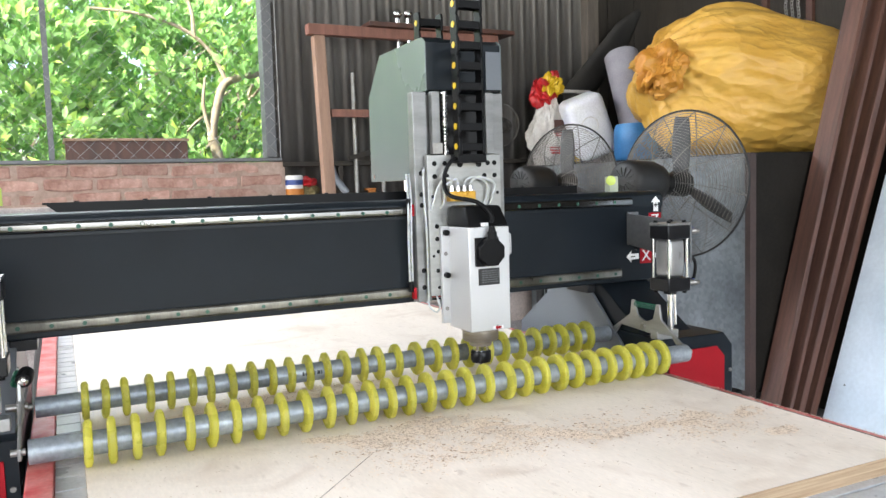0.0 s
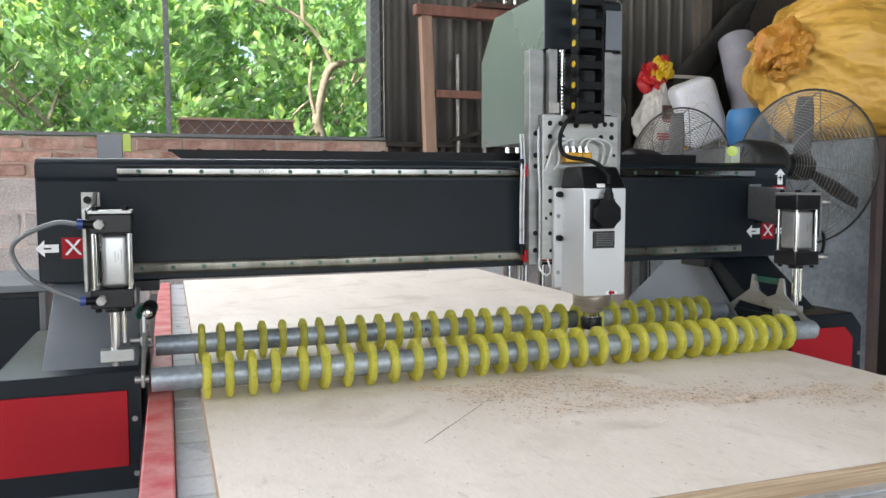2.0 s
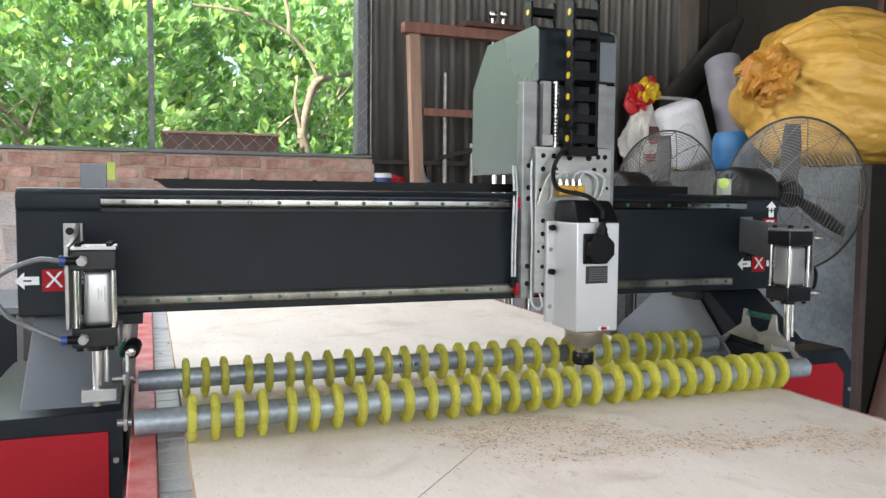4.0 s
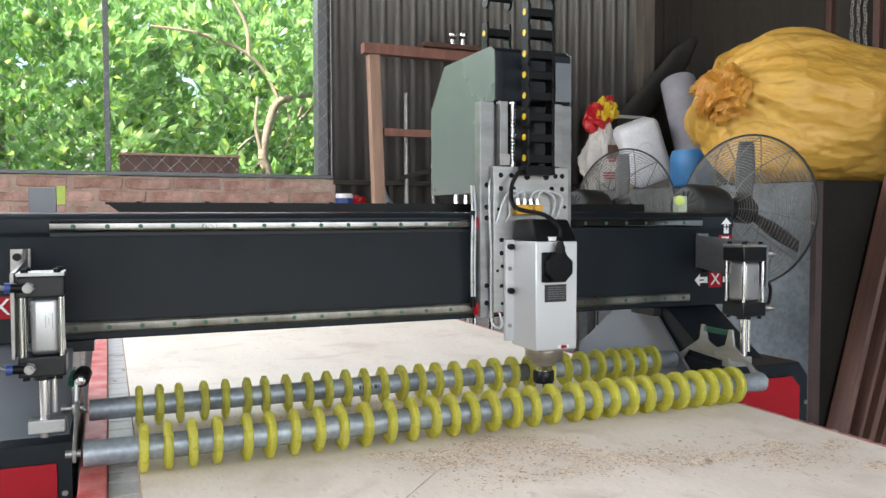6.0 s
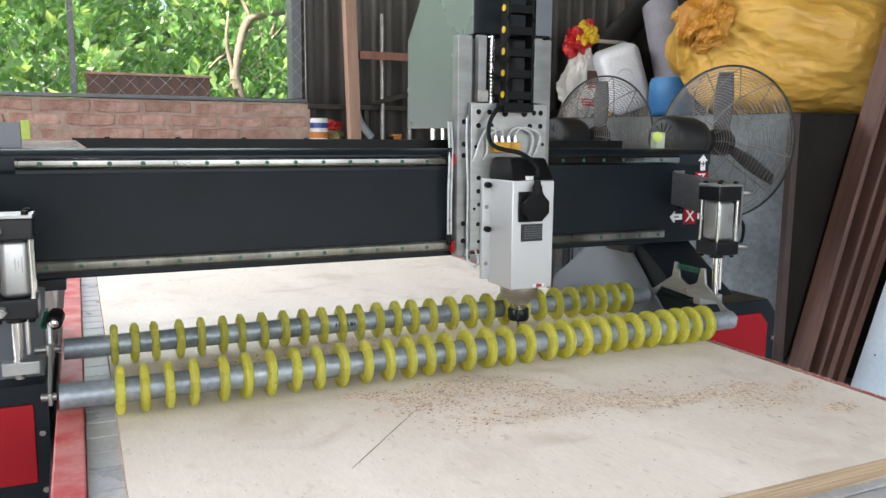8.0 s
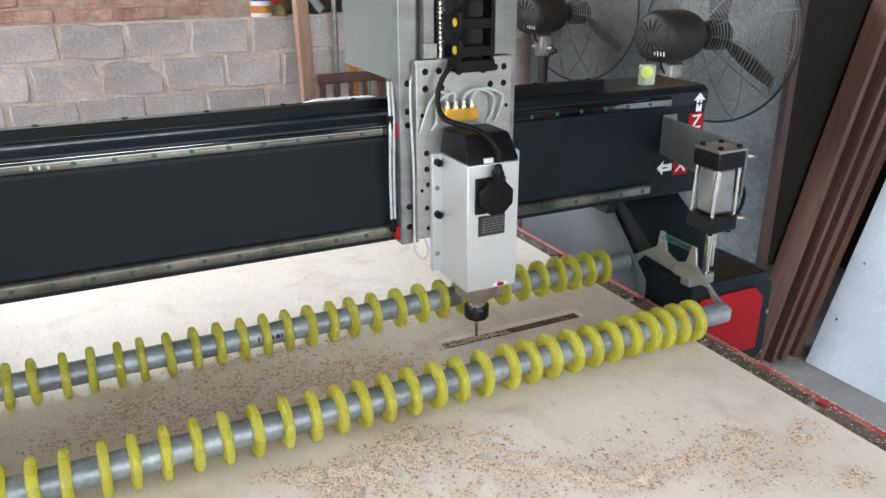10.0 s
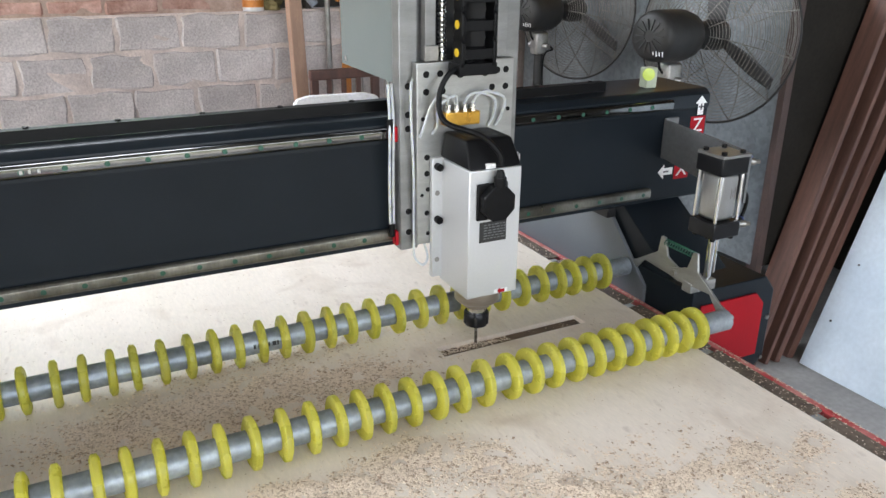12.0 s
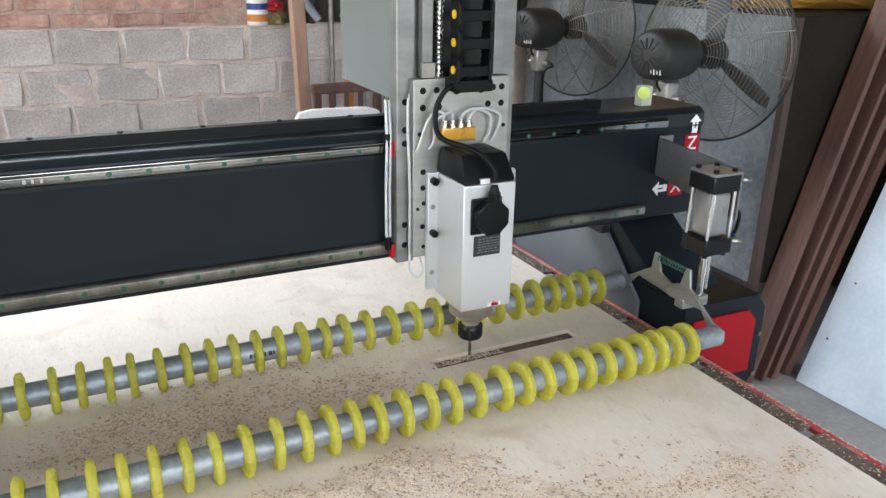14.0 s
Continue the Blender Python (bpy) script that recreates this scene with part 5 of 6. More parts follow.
# planks and zinc sheet leaning at the side
planks = ((2.548, 0.935, 17.0, 2.3, 0.09, 0.026), (2.606, 0.925, 18.2, 2.2, 0.10, 0.020), (2.660, 0.925, 19.6, 2.35, 0.11, 0.034), (2.735, 0.93, 20.6, 2.3, 0.12, 0.042))
for x, y, a, ln, w, th in planks:
    pl = B()
    box(pl, -th / 2, th / 2, -w / 2, w / 2, 0, ln, 0.003)
    me = mesh_from("plank", pl, M["plank_wood"])
    o = tagged(new("plank", me), "brown hardwood plank leaning to the side wall", "plank", "leaning planks")
    o.matrix_world = pose(x, y, 0.006, 0, a, 0)
zs = B()
box(zs, -0.004, 0.004, -1.9, 0.0, 0, 1.95, 0.001)
zinc = tagged(new("zinc_sheet", mesh_from("zinc_sheet", zs, M["sheet_white"])), "pale bluish zinc sheet leaning to the side wall", "metal sheet")
zinc.matrix_world = pose(2.745, 0.83, 0.002, 0, 20.8, 0)
nb = B()
rg = random.Random(3)
for k in range(46):
    y, z = -rg.uniform(0.02, 1.3), rg.uniform(0.1, 1.85)
    cyl(nb, (-0.0035, y, z), (-0.0058, y, z), rg.uniform(0.0025, 0.0065), 7)
o = new("nail_holes", mesh_from("nail_holes", nb, M["black_print"]))
o.parent = zinc
tagged(o, kind="stuff")

# timber frame standing at the back wall
tf = thing("timber_frame", (1.6, 2.68, 0), "reddish timber frame leaning at the corrugated wall", "timber frame")
mt_ = Matrix.Translation((1.345, 2.62, 0.0)) @ pose(0, 0, 0, -1.0, -1.6, 0)
part("post", box(B(), -0.03, 0.03, -0.03, 0.03, 0.0, 2.10, 0.004, m=mt_), M["pale_wood"], tf, "pale timber post")
part("top_rail", box(B(), 1.225, 2.36, 2.615, 2.675, 2.10, 2.155, 0.004), M["red_wood"], tf)
part("middle_rail", box(B(), 1.335, 2.30, 2.62, 2.66, 1.678, 1.718, 0.003), M["red_wood"], tf)
part("post_far", box(B(), 2.26, 2.32, 2.62, 2.68, 0.0, 2.099, 0.004), M["red_wood"], tf)
shelf = thing("wall_rail", (1.6, 2.80, 1.43), "thin weathered batten fixed along the corrugated wall", "batten")
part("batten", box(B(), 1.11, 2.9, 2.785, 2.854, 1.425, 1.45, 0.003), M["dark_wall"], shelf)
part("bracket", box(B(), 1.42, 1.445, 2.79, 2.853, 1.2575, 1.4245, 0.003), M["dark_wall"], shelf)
# chromed poles with ball tops
for x, lean in ((1.745, 2.5), (1.80, 2.0)):
    po = thing("chrome_pole", (x, 2.56, 0), "chromed tube pole with a ball top", "pole", "chrome poles")
    m = Matrix.Translation((x, 2.56, 0)) @ pose(0, 0, 0, -lean, 0, 0)
    part("tube", cyl(B(), m @ Vector((0, 0, 0)), m @ Vector((0, 0, 2.22)), 0.014, 14), M["chrome"], po)
    part("ball", lathe(B(), [(0.001, -0.026), (0.014, -0.022), (0.025, -0.008), (0.026, 0.004), (0.018, 0.019), (0.001, 0.026)], m @ Vector((0, 0, 2.245)), (0, 0, 1), 18), M["chrome"], po)
for x, z1 in ((1.50, 1.93), (1.66, 1.55)):
    po = thing("steel_pipe", (x, 2.72, 0), "dull steel pipe standing at the wall", "pipe", "pipes at the wall")
    part("pipe", cyl(B(), (x, 2.72, 0), (x + 0.01, 2.76, z1), 0.013, 12), M["dull_steel"], po)
top_board = thing("dark_board", (1.95, 2.70, 2.155), "dark board lying on the timber frame", "board")
part("board", box(B(), 1.55, 2.45, 2.58, 2.80, 2.156, 2.18, 0.003), M["dark_wood"], top_board)
mw = Matrix.Translation((1.52, 2.74, 1.32)) @ pose(0, 0, 0, 0, -14, 0)
slat = thing("loose_batten", (1.6, 2.74, 1.3), "weathered loose batten resting on the ledge", "batten")
part("batten", box(B(), -0.02, 0.46, -0.012, 0.012, 0.14, 0.165, 0.002, m=mw), M["dark_wall"], slat)

# ledge things
can = thing("paint_can", (1.165, 2.79, 1.2555), "white paint can with printed label on the ledge", "can")
part("body", lathe(B(), [(0.046, 0), (0.048, 0.002), (0.048, 0.115), (0.044, 0.12), (0.044, 0.122)], (1.168, 2.80, 1.2556), (0, 0, 1), 28), M["white_plastic"], can)
bm = B()
for z0, z1, r in ((0.07, 0.098, 0.0484),):
    lathe(bm, [(r, z0), (r, z1)], (1.168, 2.80, 1.2556), (0, 0, 1), 28)
part("label_band", bm, M["blue"], can, "blue printed band")
bm = B()
lathe(bm, [(0.0485, 0.018), (0.0485, 0.05)], (1.168, 2.80, 1.2556), (0, 0, 1), 28)
part("label_picture", bm, M["orange_strap"], can)
rag = thing("rag_heap", (1.245, 2.80, 1.2556), "small red and olive rags heaped on the ledge", "rags")
part("olive_rag", lump((1.255, 2.80, 1.285), (0.045, 0.04, 0.035), (0, 0, 0), 1.2558, 0.35, 21, 40, 28, 7), surf("olive_cloth", (0.20, 0.16, 0.07), None, 0.9), rag)
part("red_rag", lump((1.24, 2.81, 1.335), (0.045, 0.035, 0.03), (0, 0, 0), 1.25, 0.35, 22, 40, 28, 7), M["bag_red"], rag)
elbow = thing("pvc_pipe", (1.40, 2.80, 1.2556), "grey plastic pipe offcut leaning on the ledge", "pipe")
part("pipe", sweep(B(), bend([(1.455, 2.77, 1.275), (1.43, 2.78, 1.31), (1.40, 2.80, 1.36), (1.385, 2.82, 1.43)]), 0.020, 14), surf("grey_pvc", (0.22, 0.24, 0.27), None, 0.4), elbow)
st = thing("wooden_lath", (1.615, 2.79, 0.6), "orange varnished wooden lath hanging on the block wall", "lath")
part("lath", box(B(), 1.588, 1.632, 2.782, 2.797, 0.50, 1.285, 0.003), M["orange_strap"], st)
part("hook", box(B(), 1.572, 1.632, 2.775, 2.815, 1.2855, 1.297, 0.003), M["orange_strap"], st)
ch = thing("wooden_chair", (1.50, 2.42, 0), "dark brown wooden chair at the wall", "chair")
part("top_rail", box(B(), 1.29, 1.625, 2.40, 2.43, 0.985, 1.03, 0.006), M["dark_wood"], ch)
for x in (1.295, 1.585):
    part("back_post", box(B(), x, x + 0.035, 2.402, 2.432, 0, 0.9848, 0.004), M["dark_wood"], ch)
for x in (1.37, 1.44, 1.51):
    part("back_slat", box(B(), x, x + 0.022, 2.410, 2.422, 0.80, 0.9848, 0.002), M["dark_wood"], ch)
part("lower_rail", box(B(), 1.331, 1.584, 2.405, 2.428, 0.862, 0.882, 0.003), M["dark_wood"], ch)
part("seat", box(B(), 1.28, 1.635, 2.06, 2.401, 0.42, 0.45, 0.008), M["dark_wood"], ch)
for x in (1.295, 1.59):
    part("front_leg", box(B(), x, x + 0.035, 2.08, 2.115, 0, 0.4195, 0.004), M["dark_wood"], ch)
tub = thing("plastic_chair", (1.27, 2.02, 0), "white plastic chair with a rounded backrest", "chair")
bm = B()
prism(bm, [(1.085, 0.60), (1.085, 0.967), (1.10, 0.988), (1.15, 0.998), (1.38, 0.994), (1.435, 0.978), (1.448, 0.955), (1.448, 0.60)], "y", 2.00, 2.025, 0.006)
part("backrest", bm, M["white_plastic"], tub)
part("seat", box(B(), 1.08, 1.48, 1.62, 1.999, 0.42, 0.445, 0.01), M["white_plastic"], tub)
for x in (1.10, 1.43):
    part("rear_leg", box(B(), x, x + 0.035, 1.995, 2.03, 0, 0.6, 0.004), M["white_plastic"], tub)
    part("front_leg", box(B(), x, x + 0.035, 1.63, 1.665, 0, 0.4195, 0.004), M["white_plastic"], tub)
for x, z1 in ((1.575, 1.10), (1.665, 1.02)):
    po = thing("chrome_pole", (x, 2.05, 0), "short chromed tube standing by the chair", "pole", "chrome poles")
    part("tube", cyl(B(), (x, 2.05, 0), (x + 0.01, 2.06, z1), 0.016, 14), M["chrome"], po)

M["post_wood"] = surf("weathered_post", (0.16, 0.135, 0.115), (0.10, 0.085, 0.072), 0.85, scale=5, fine=60, bump=0.2, stretch=(5, 5, 0.6))
# post, chain and small frame at the dark corner
solid("corner_post", box(B(), 3.12, 3.21, 2.78, 2.853, 1.41, 4.35, 0.006), M["post_wood"], "weathered timber post in the wall", "post", kind="structure")
cf = thing("wall_frame", (3.735, 1.75, 2.2), "dark wooden frame hung on the side wall", "frame")
for a in ((1.60, 1.64, 2.02, 2.62), (1.90, 1.94, 2.02, 2.62), (1.6405, 1.8995, 2.58, 2.62), (1.6405, 1.8995, 2.02, 2.06)):
    part("frame_bar", box(B(), 3.722, 3.7495, a[0], a[1], a[2], a[3], 0.003), M["dark_wood"], cf)
ch2 = thing("steel_chain", (3.70, 1.72, 2.62), "hanging loops of steel chain on the side wall", "chain")
link_me = []
for k in range(2):
    bm = B()
    ax = Vector((1, 0, 0)) if k else Vector((0, 1, 0))
    sweep(bm, [ax * 0.008 * math.cos(t) + Vector((0, 0, 0.014 * math.sin(t))) for t in [2 * math.pi * i / 10 for i in range(10)]], 0.0028, 4, loop=True)
    link_me.append(mesh_from("link", bm, M["dull_steel"]))
for yy in (1.66, 1.70, 1.74):
    for k in range(26):
        o = new("link", link_me[k % 2])
        o.parent = ch2
        o.matrix_basis = Matrix.Translation(Vector((3.69, yy + 0.004 * math.sin(k), 2.62 - k * 0.019)) - ch2.location)
part("hook", cyl(B(), (3.7495, 1.64, 2.635), (3.67, 1.64, 2.64), 0.006, 8), M["dull_steel"], ch2)
part("hook_bar", cyl(B(), (3.69, 1.63, 2.638), (3.69, 1.77, 2.638), 0.005, 8), M["dull_steel"], ch2)

# ---- sawdust and chips on the sheet ----
M["sawdust"] = surf("sawdust", (0.74, 0.61, 0.46), None, 0.95, scale=200, fine=400, bump=0.0)
_n, _l = M["sawdust"].node_tree.nodes, M["sawdust"].node_tree.links
_g, _r = _n.new("ShaderNodeNewGeometry"), _n.new("ShaderNodeValToRGB")
_r.color_ramp.elements[0].color, _r.color_ramp.elements[1].color = (0.36, 0.25, 0.165, 1), (0.80, 0.67, 0.53, 1)
_r.color_ramp.elements[1].position = 0.45
_l.new(_g.outputs["Random Per Island"], _r.inputs["Fac"])
_l.new(_r.outputs["Color"], _n["Principled BSDF"].inputs["Base Color"])


def chips(name, n, seed, place, size, label):
    """Many small flat chips, each a bent sliver lying at its own angle."""
    r = np.random.default_rng(seed)
    pos = place(r, n)
    n = len(pos)
    s = r.uniform(size[0], size[1], n) * r.choice([1, 1, 1, 1.6], n)
    yaw = r.uniform(0, 2 * np.pi, n)
    tilt = r.uniform(-0.5, 0.5, n)
    c, sn = np.cos(yaw), np.sin(yaw)
    base = np.array([(-1, -0.55, 0), (1, -0.5, 0), (0.8, 0.55, 0), (-0.9, 0.5, 0), (0, 0, 0.28)])
    co = np.empty((n, 5, 3))
    for k, (bx, by, bz) in enumerate(base):
        x, y = bx * s, by * s
        co[:, k, 0] = pos[:, 0] + x * c - y * sn
        co[:, k, 1] = pos[:, 1] + x * sn + y * c
        co[:, k, 2] = pos[:, 2] + bz * s + np.abs(x * tilt * 0.5)
    f = np.array([(0, 1, 4), (1, 2, 4), (2, 3, 4), (3, 0, 4)])
    faces = (f[None] + (np.arange(n) * 5)[:, None, None]).reshape(-1, 3)
    me = bpy.data.meshes.new(name)
    me.from_pydata(co.reshape(-1, 3).tolist(), [], faces.tolist())
    me.materials.append(M["sawdust"])
    return tagged(new(name, me), label, "sawdust", kind="stuff")


def near_spots(spots, lift=0.0008):
    """spots: x, y, half length, half width, turn in degrees, share, heap height."""
    def place(r, n):
        out = []
        tot = sum(s[5] for s in spots)
        for x, y, a, b_, turn, share, heap in spots:
            k = int(n * share / tot)
            u, v = r.normal(0, 0.5, k), r.normal(0, 0.5, k)
            keep = np.array([noise.noise(Vector((uu * a * 40 + x * 9, vv * b_ * 40 + y * 9, 0.3))) > -0.2 for uu, vv in zip(u, v)])
            u, v = u[keep], v[keep]
            t = math.radians(turn)
            px = x + u * a * math.cos(t) - v * b_ * math.sin(t)
            py = y + u * a * math.sin(t) + v * b_ * math.cos(t)
            pz = P + lift + heap * np.exp(-(u * u + v * v) * 2) * r.uniform(0, 1, len(u))
            ok = (px > 0.01) & (px < 1.21) & (py > -0.59) & (py < 1.8) & ~((px > 0.77) & (px < 1.10) & (py > 0.19) & (py < 0.226))
            out.append(np.stack([px, py, pz], 1)[ok])
        return np.concatenate(out)
    return place


chips("sawdust", 90000, 1, near_spots([
    (0.40, 0.195, 0.24, 0.075, 0, 8, 0.004), (0.60, 0.18, 0.09, 0.045, -8, 2, 0.003), (0.24, 0.20, 0.14, 0.06, 0, 2.5, 0.003), (0.45, 0.31, 0.3, 0.03, 0, 0.6, 0.001),
    (0.595, -0.075, 0.060, 0.050, 20, 2.8, 0.004), (0.53, -0.095, 0.070, 0.045, 10, 2.4, 0.003), (0.684, -0.127, 0.035, 0.040, -50, 1.7, 0.004),
    (0.44, -0.070, 0.050, 0.022, -15, 0.9, 0.003), (0.385, -0.050, 0.030, 0.015, -20, 0.4, 0.002), (0.47, -0.12, 0.09, 0.05, 0, 0.8, 0.002),
    (0.76, -0.230, 0.040, 0.018, -40, 1.1, 0.005), (0.795, -0.270, 0.030, 0.014, -45, 0.9, 0.005), (0.72, -0.185, 0.05, 0.03, -40, 0.5, 0.002),
    (0.865, -0.291, 0.038, 0.014, 12, 1.1, 0.005), (0.935, -0.291, 0.045, 0.016, 15, 0.9, 0.004), (1.0, -0.310, 0.035, 0.016, 0, 0.6, 0.003),
    (1.049, -0.282, 0.025, 0.030, 60, 0.7, 0.004), (1.150, -0.318, 0.035, 0.018, 20, 0.5, 0.003), (1.11, -0.43, 0.030, 0.016, 10, 0.5, 0.003),
    (0.80, -0.24, 0.22, 0.07, 0, 0.8, 0.001), (0.60, -0.22, 0.18, 0.07, 0, 0.8, 0.001), (1.03, -0.35, 0.12, 0.06, 0, 0.4, 0.001)]), (0.0010, 0.0024), "pale sawdust heaped in drifts on the plywood")
chips("loose_chips", 12000, 2, lambda r, n: np.stack([r.uniform(0.02, 1.2, n), r.uniform(-0.58, 1.7, n), np.full(n, P + 0.0006)], 1)[r.uniform(0, 1, n) < 0.85], (0.0005, 0.0013), "fine wood chips scattered over the plywood")
chips("slot_dust", 900, 3, lambda r, n: np.stack([r.uniform(0.78, 0.93, n), r.uniform(0.197, 0.22, n), P - 0.012 + r.uniform(0, 0.006, n)], 1), (0.0010, 0.0022), "sawdust lying in the milled slot")
chips("bed_dust", 1300, 4, lambda r, n: np.stack([r.uniform(1.222, 1.288, n), r.uniform(-0.7, 0.9, n), np.full(n, 0.8280)], 1), (0.0007, 0.0020), "sawdust on the bed beside the sheet")
chips("rail_dust", 1200, 5, lambda r, n: np.stack([r.normal(1.299, 0.002, n), r.uniform(-0.7, 0.9, n), np.full(n, 0.8265)], 1), (0.0008, 0.0016), "sawdust along the red rail")


# ---- the garden ----
def leaf_material(name, a, b_):
    m = bpy.data.materials.new(name)
    m.use_nodes = True
    n, l = m.node_tree.nodes, m.node_tree.links
    p = n["Principled BSDF"]
    geo = n.new("ShaderNodeNewGeometry")
    ramp = n.new("ShaderNodeValToRGB")
    e = ramp.color_ramp.elements
    e[0].color, e[1].color = (*b_, 1), (*a, 1)
    e[1].position = 0.82
    y = ramp.color_ramp.elements.new(1.0)
    y.color = (a[0] * 1.7, a[1] * 1.35, a[2] * 0.9, 1)
    l.new(geo.outputs["Random Per Island"], ramp.inputs["Fac"])
    l.new(ramp.outputs["Color"], p.inputs["Base Color"])
    p.inputs["Roughness"].default_value = 0.26
    p.inputs["Specular IOR Level"].default_value = 0.8
    tr = n.new("ShaderNodeBsdfTranslucent")
    l.new(ramp.outputs["Color"], tr.inputs["Color"])
    mix = n.new("ShaderNodeMixShader")
    mix.inputs["Fac"].default_value = 0.45
    l.new(p.outputs["BSDF"], mix.inputs[1])
    l.new(tr.outputs["BSDF"], mix.inputs[2])
    l.new(mix.outputs["Shader"], n["Material Output"].inputs["Surface"])
    return m


M["leaf"] = leaf_material("citrus_leaf", (0.38, 0.61, 0.225), (0.18, 0.35, 0.125))
M["bark"] = surf("pale_bark", (0.33, 0.28, 0.20), (0.20, 0.17, 0.115), 0.9, scale=8, fine=60, bump=0.4)
M["fruit"] = surf("green_citrus", (0.20, 0.30, 0.07), (0.14, 0.23, 0.045), 0.5, scale=30, fine=200, bump=0.1)


def leaf_mesh(name, centers, dirs, seed, size):
    """Rosettes of pointed, folded leaves at the twig ends."""
    r = np.random.default_rng(seed)
    k = 11
    n = len(centers) * k
    c = np.repeat(centers, k, 0) + r.normal(0, 0.025, (n, 3))
    d = np.repeat(dirs, k, 0) + r.normal(0, 0.55, (n, 3))
    d /= np.linalg.norm(d, axis=1)[:, None]
    s = r.uniform(size[0], size[1], n)[:, None]
    ref = r.normal(0, 1, (n, 3)) + np.array([0, 0, 0.4])
    w = np.cross(d, ref)
    w /= np.linalg.norm(w, axis=1)[:, None] + 1e-9
    nn = np.cross(w, d)
    base = c
    tip = c + d * s - nn * s * 0.12
    midp = c + d * s * 0.58
    l1 = midp + w * s * 0.215 + nn * s * 0.07
    r1 = midp - w * s * 0.215 + nn * s * 0.07
    co = np.stack([base, l1, tip, r1, midp - nn * s * 0.01], 1).reshape(-1, 3)
    f = np.array([(0, 4, 1), (1, 4, 2), (0, 3, 4), (3, 2, 4)])
    faces = (f[None] + (np.arange(n) * 5)[:, None, None]).reshape(-1, 3)
    me = bpy.data.meshes.new(name)
    me.from_pydata(co.tolist(), [], faces.tolist())
    me.materials.append(M["leaf"])
    me.polygons.foreach_set("use_smooth", [True] * len(me.polygons))
    return me


def citrus_tree(at, height, spread, seed, rosettes, label):
    at = Vector(at)
    rg = random.Random(seed)
    t = thing("citrus_tree", at, label, "tree", "citrus trees")
    bm = B()
    tips = []

    def limb(p, d, ln, r, depth):
        pts = [p]
        for i in range(4):
            d = (d + Vector((rg.uniform(-0.28, 0.28), rg.uniform(-0.28, 0.28), rg.uniform(-0.06, 0.16)))).normalized()
            pts.append(pts[-1] + d * ln / 4)
        q = bend(pts, 3)
        for i in range(len(q) - 1):
            a, b_ = r * (1 - 0.5 * i / len(q)), r * (1 - 0.5 * (i + 1) / len(q))
            cyl(bm, q[i], q[i + 1], a, 7 if depth < 2 else 4, b_)
        if depth < 3:
            for k in range(3 if depth else 4):
                j = rg.randint(len(q) // 2, len(q) - 1)
                a = rg.uniform(0, 2 * math.pi)
                nd = (d * 0.5 + Vector((math.cos(a), math.sin(a), rg.uniform(0.0, 0.6)))).normalized()
                limb(q[j], nd, ln * rg.uniform(0.55, 0.8), r * 0.5, depth + 1)
        else:
            tips.append((q[-1], d))

    limb(at, Vector((rg.uniform(-0.2, 0.2), -0.05, 1)), height * 0.42, 0.055, 0)
    part("trunk", bm, M["bark"], t, "pale branching trunk")
    r = np.random.default_rng(seed)
    n = rosettes
    v = r.normal(0, 1, (n, 3))
    v /= np.linalg.norm(v, axis=1)[:, None]
    rad = r.uniform(0.35, 1, n) ** 0.5
    cc = np.array([at.x, at.y, at.z + height * 0.58])
    lump_ = np.array([1 + 0.28 * noise.noise(Vector(q * 2.1) + Vector((seed, 0, 0))) for q in v])
    pos = cc + v * (rad * lump_)[:, None] * np.array([spread, spread, height * 0.47])
    keep = np.array([noise.noise(Vector(q * 1.9)) > -0.08 for q in pos])
    pos, v = pos[keep], v[keep]
    extra = np.array([tuple(p) for p, _ in tips] or [tuple(at)])
    ed = np.array([tuple(d) for _, d in tips] or [(0, 0, 1)])
    pos, v = np.concatenate([pos, extra]), np.concatenate([v, ed])
    dirs = v * 0.7 + np.array([0, -0.25, 0.65])
    me = leaf_mesh("crown", pos - np.array(tuple(at)), dirs, seed, (0.075, 0.140))
    crown = new("crown", me)
    crown.parent = t
    tagged(crown, "glossy green leaves in rosettes")
    for k in range(7):
        j = rg.randrange(len(pos))
        if pos[j][1] < cc[1] + 0.2:
            c = Vector(pos[j]) + Vector((0, -0.08, -0.1))
            b3 = B()
            lathe(b3, [(0.002, -0.055), (0.03, -0.047), (0.052, -0.02), (0.055, 0.006), (0.042, 0.036), (0.018, 0.052), (0.002, 0.055)], c, (0, 0, 1), 18)
            part("fruit", b3, M["fruit"], t, "round green citrus fruit")
    return t


citrus_tree((1.25, 5.5, -0.13), 3.6, 1.25, 11, 1500, "leafy green citrus tree with pale trunk and fruit")
citrus_tree((-0.55, 5.2, -0.13), 3.5, 1.3, 12, 1900, "leafy green citrus tree outside the window")
citrus_tree((-2.6, 5.6, -0.13), 3.6, 1.4, 13, 1500, "leafy green citrus tree outside the window")
citrus_tree((0.35, 7.0, -0.13), 4.0, 1.6, 14, 2000, "leafy green citrus tree further back in the garden")
citrus_tree((2.6, 6.6, -0.13), 4.0, 1.6, 15, 1800, "leafy green citrus tree beside the shed")
citrus_tree((-1.9, 7.6, -0.13), 4.2, 1.7, 16, 1800, "leafy green citrus tree further back in the garden")
r = np.random.default_rng(31)
hp = np.stack([r.uniform(-9, 9, 5200), r.uniform(8.6, 10.2, 5200), r.uniform(0, 4.3, 5200)], 1)
hd = r.normal(0, 0.4, hp.shape) + np.array([0, -0.4, 0.6])
tagged(new("hedge", leaf_mesh("hedge", hp, hd, 32, (0.12, 0.22))), "dense green leaves at the far end of the garden", "hedge", kind="stuff")
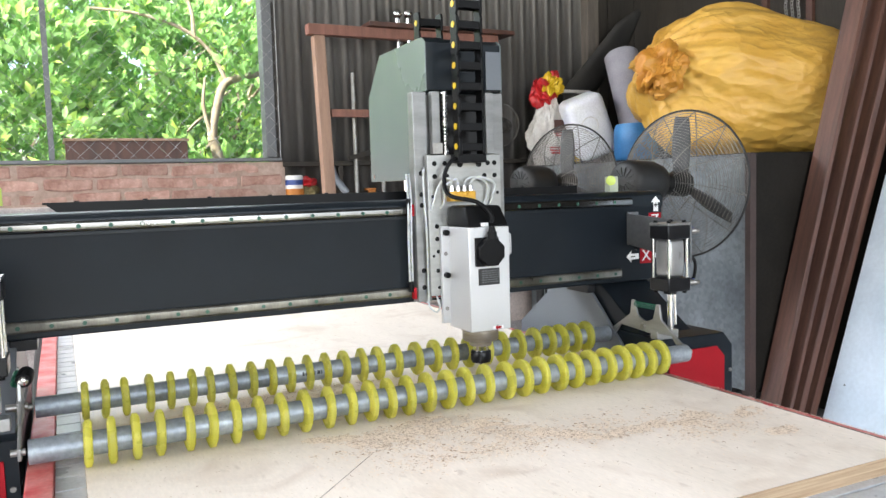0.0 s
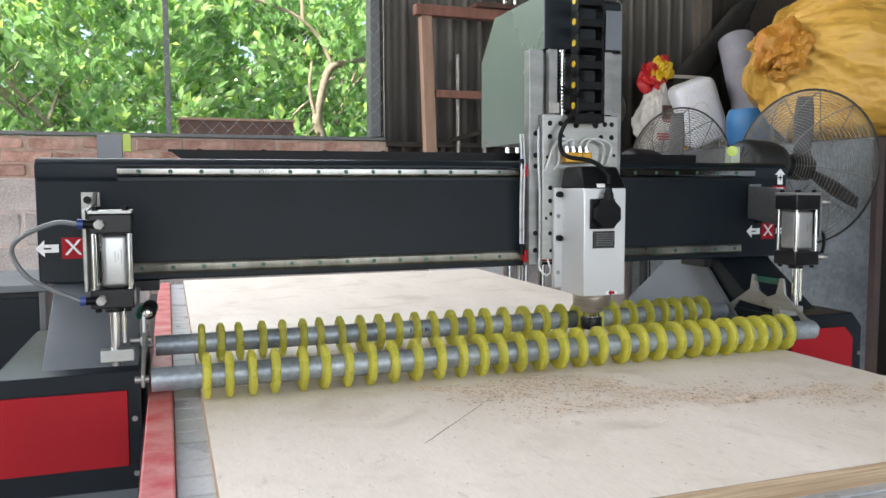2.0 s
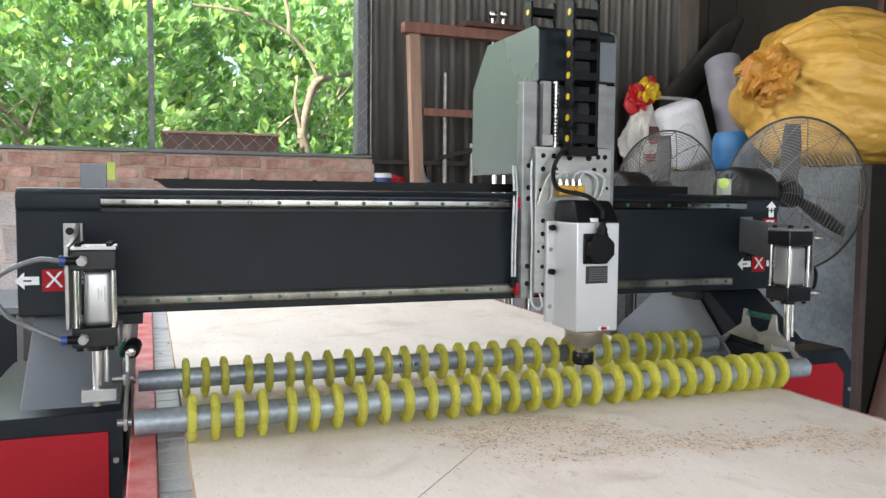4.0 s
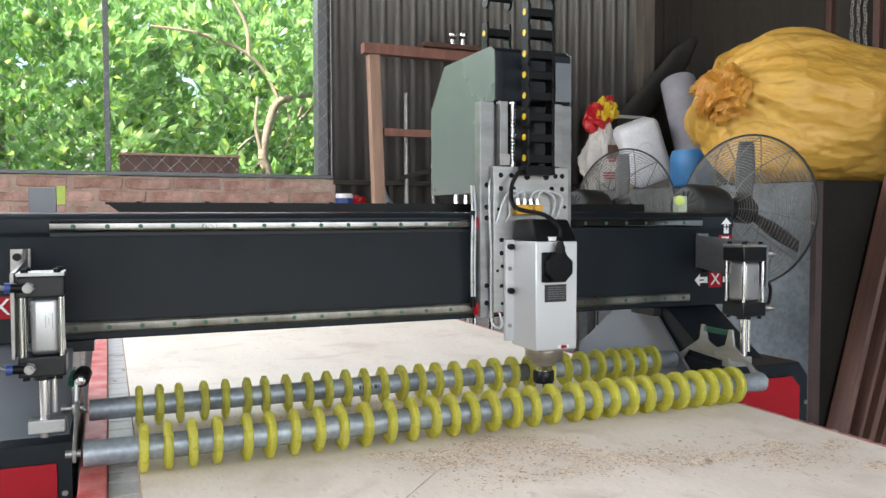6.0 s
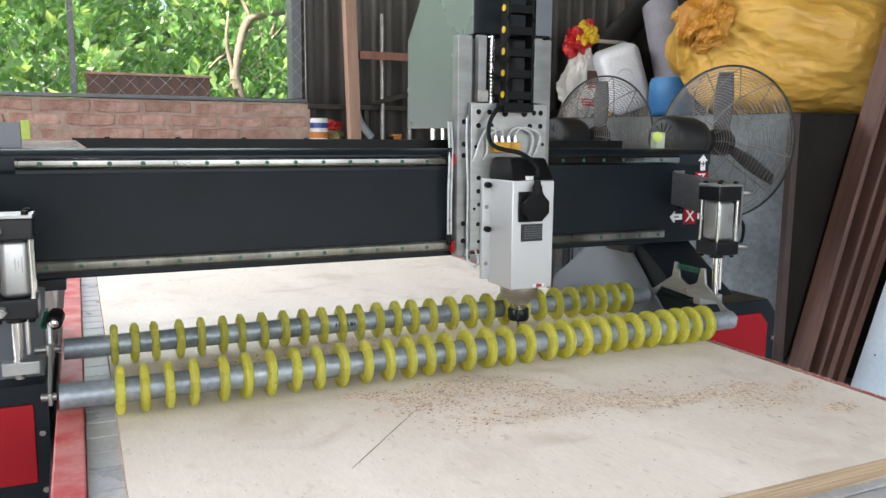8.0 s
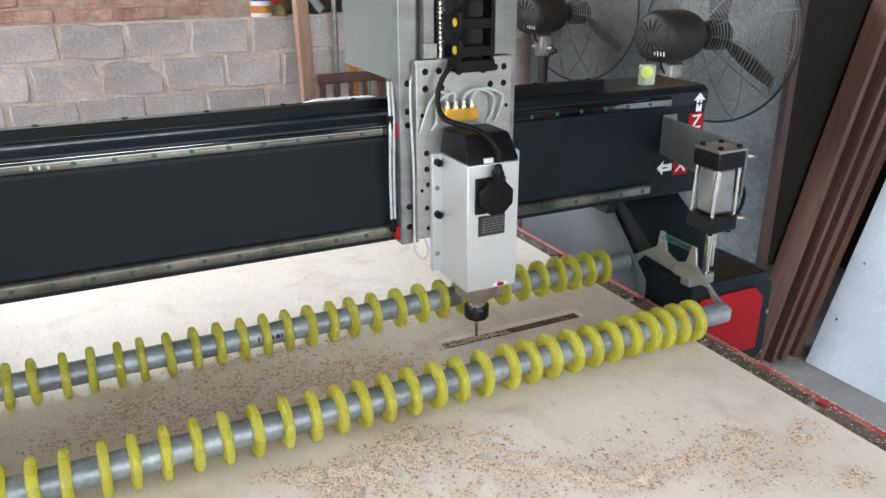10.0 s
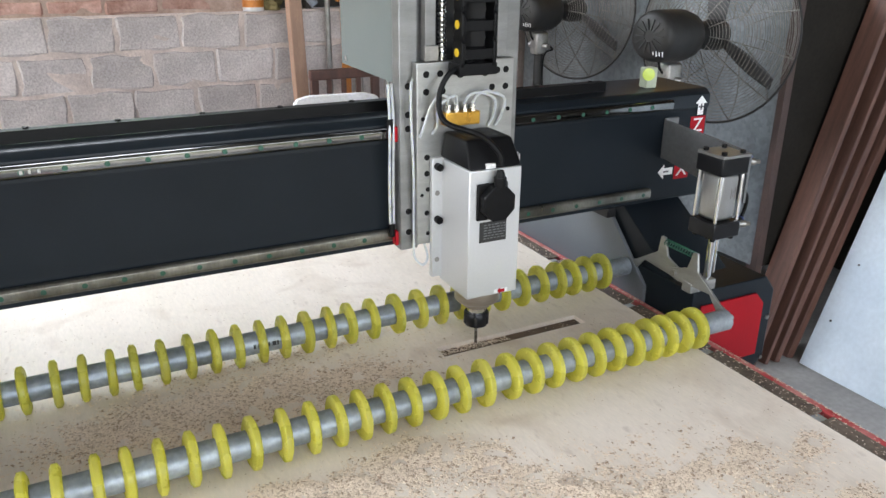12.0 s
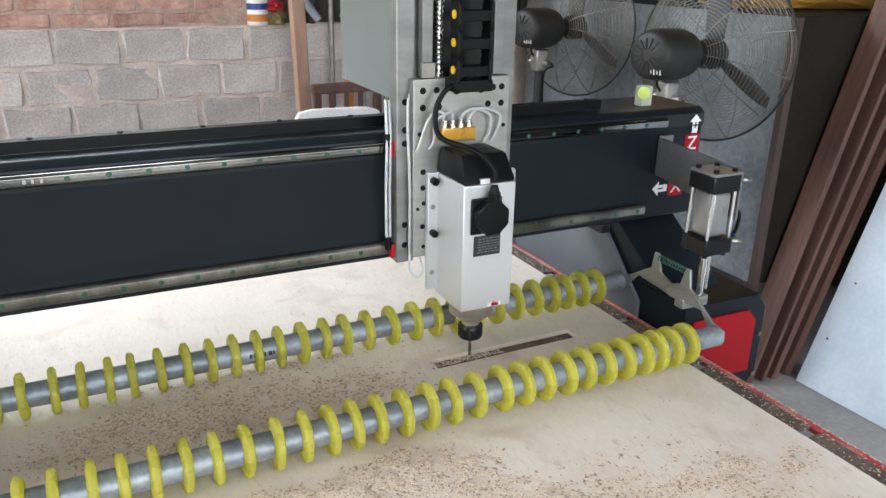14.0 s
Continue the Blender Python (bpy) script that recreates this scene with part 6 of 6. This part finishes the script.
hp = np.stack([r.uniform(-4, 4, 900), r.uniform(4.45, 5.0, 900), r.uniform(-0.1, 1.6, 900)], 1)
hd = r.normal(0, 0.4, hp.shape) + np.array([0, -0.2, 0.8])
tagged(new("undergrowth", leaf_mesh("undergrowth", hp, hd, 33, (0.08, 0.15))), "low green shrubs under the window", "shrubs", kind="stuff")
# the bare trunk seen through the window
tr = thing("bare_tree", (1.15, 4.36, -0.13), "pale bare forked tree trunk", "tree")
bm = B()
q = bend([(1.15, 4.36, -0.13), (1.12, 4.36, 0.9), (1.07, 4.36, 1.53), (1.035, 4.36, 1.69), (1.075, 4.36, 1.90), (1.14, 4.37, 2.06), (1.25, 4.40, 2.11), (1.42, 4.5, 2.16)], 5)
for i in range(len(q) - 1):
    cyl(bm, q[i], q[i + 1], 0.046 - 0.026 * i / len(q), 10, 0.048 - 0.026 * (i + 1) / len(q))
part("trunk", bm, M["bark"], tr)
for pts in ([(1.16, 4.37, 2.07), (1.06, 4.38, 2.28), (0.88, 4.38, 2.43), (0.6, 4.4, 2.52), (0.3, 4.45, 2.55)], [(0.95, 4.38, 2.38), (0.93, 4.38, 2.6), (0.80, 4.4, 2.85)], [(1.03, 4.35, 1.68), (0.98, 4.33, 1.9), (1.0, 4.33, 2.1)]):
    q = bend(pts, 5)
    bm = B()
    for i in range(len(q) - 1):
        cyl(bm, q[i], q[i + 1], 0.016 - 0.008 * i / len(q), 6, 0.016 - 0.008 * (i + 1) / len(q))
    part("branch", bm, M["bark"], tr)
# wooden crate on posts behind the window
cr = thing("wooden_crate", (0.45, 4.1, -0.13), "brown wooden box on posts outside the window", "crate")
part("body", box(B(), 0.085, 0.80, 3.95, 4.25, 1.50, 1.635, 0.004), M["dark_wood"], cr)
part("lid", box(B(), 0.075, 0.81, 3.94, 4.26, 1.6355, 1.652, 0.003), M["pale_wood"], cr)
for x in (0.10, 0.74):
    for y in (3.97, 4.19):
        part("post", box(B(), x, x + 0.04, y, y + 0.04, -0.13, 1.4995, 0.003), M["dark_wood"], cr)

# ---- pieces of the wall ----
def piece_mesh(name, lx, ly, lz, seed, material, rough):
    bm = B()
    r = bmesh.ops.create_cube(bm, size=1.0)
    for v in bm.verts:
        v.co = Vector((v.co.x * lx, v.co.y * ly, v.co.z * lz))
    bmesh.ops.bevel(bm, geom=bm.edges[:], offset=0.009, segments=1, affect="EDGES")
    bmesh.ops.subdivide_edges(bm, edges=[e for e in bm.edges if e.calc_length() > 0.03], cuts=2, use_grid_fill=True)
    for v in bm.verts:
        v.co += noise.noise_vector(v.co * 14 + Vector((seed * 5.3, 0, 0))) * rough
    return mesh_from(name, bm, material)


blocks = [piece_mesh("block", 0.262, 0.05, 0.149, k, M["block"], 0.015) for k in range(6)]
bricks = [piece_mesh("brick", 0.219, 0.05, 0.059, k, M["brick"], 0.009) for k in range(6)]
rg = random.Random(17)
row = 0
z = 1.255 - 0.0805
while z > 0.0:
    x = -3.2 + (0.14 if row % 2 else 0.0) + 0.085
    while x < 2.6:
        o = new("block", rg.choice(blocks))
        o.parent = wall_n
        o.matrix_basis = pose(x + rg.uniform(-0.006, 0.006), 2.825 + rg.uniform(-0.003, 0.003), z + rg.uniform(-0.003, 0.003), rg.uniform(-0.6, 0.6), rg.uniform(-0.7, 0.7), rg.choice((0, 180)))
        x += 0.2735 + rg.uniform(-0.006, 0.006)
    z -= 0.1612
    row += 1
for c in range(3):
    x = -3.3 + (0.115 if c % 2 else 0.0)
    while x < 1.03:
        o = new("brick", rg.choice(bricks))
        o.parent = wall_n
        o.matrix_basis = pose(x + rg.uniform(-0.005, 0.005), 2.827 + rg.uniform(-0.004, 0.003), 1.289 + c * 0.0645 + rg.uniform(-0.003, 0.003), rg.uniform(-1, 1), rg.uniform(-1.2, 1.2), rg.choice((0, 180)))
        x += 0.232
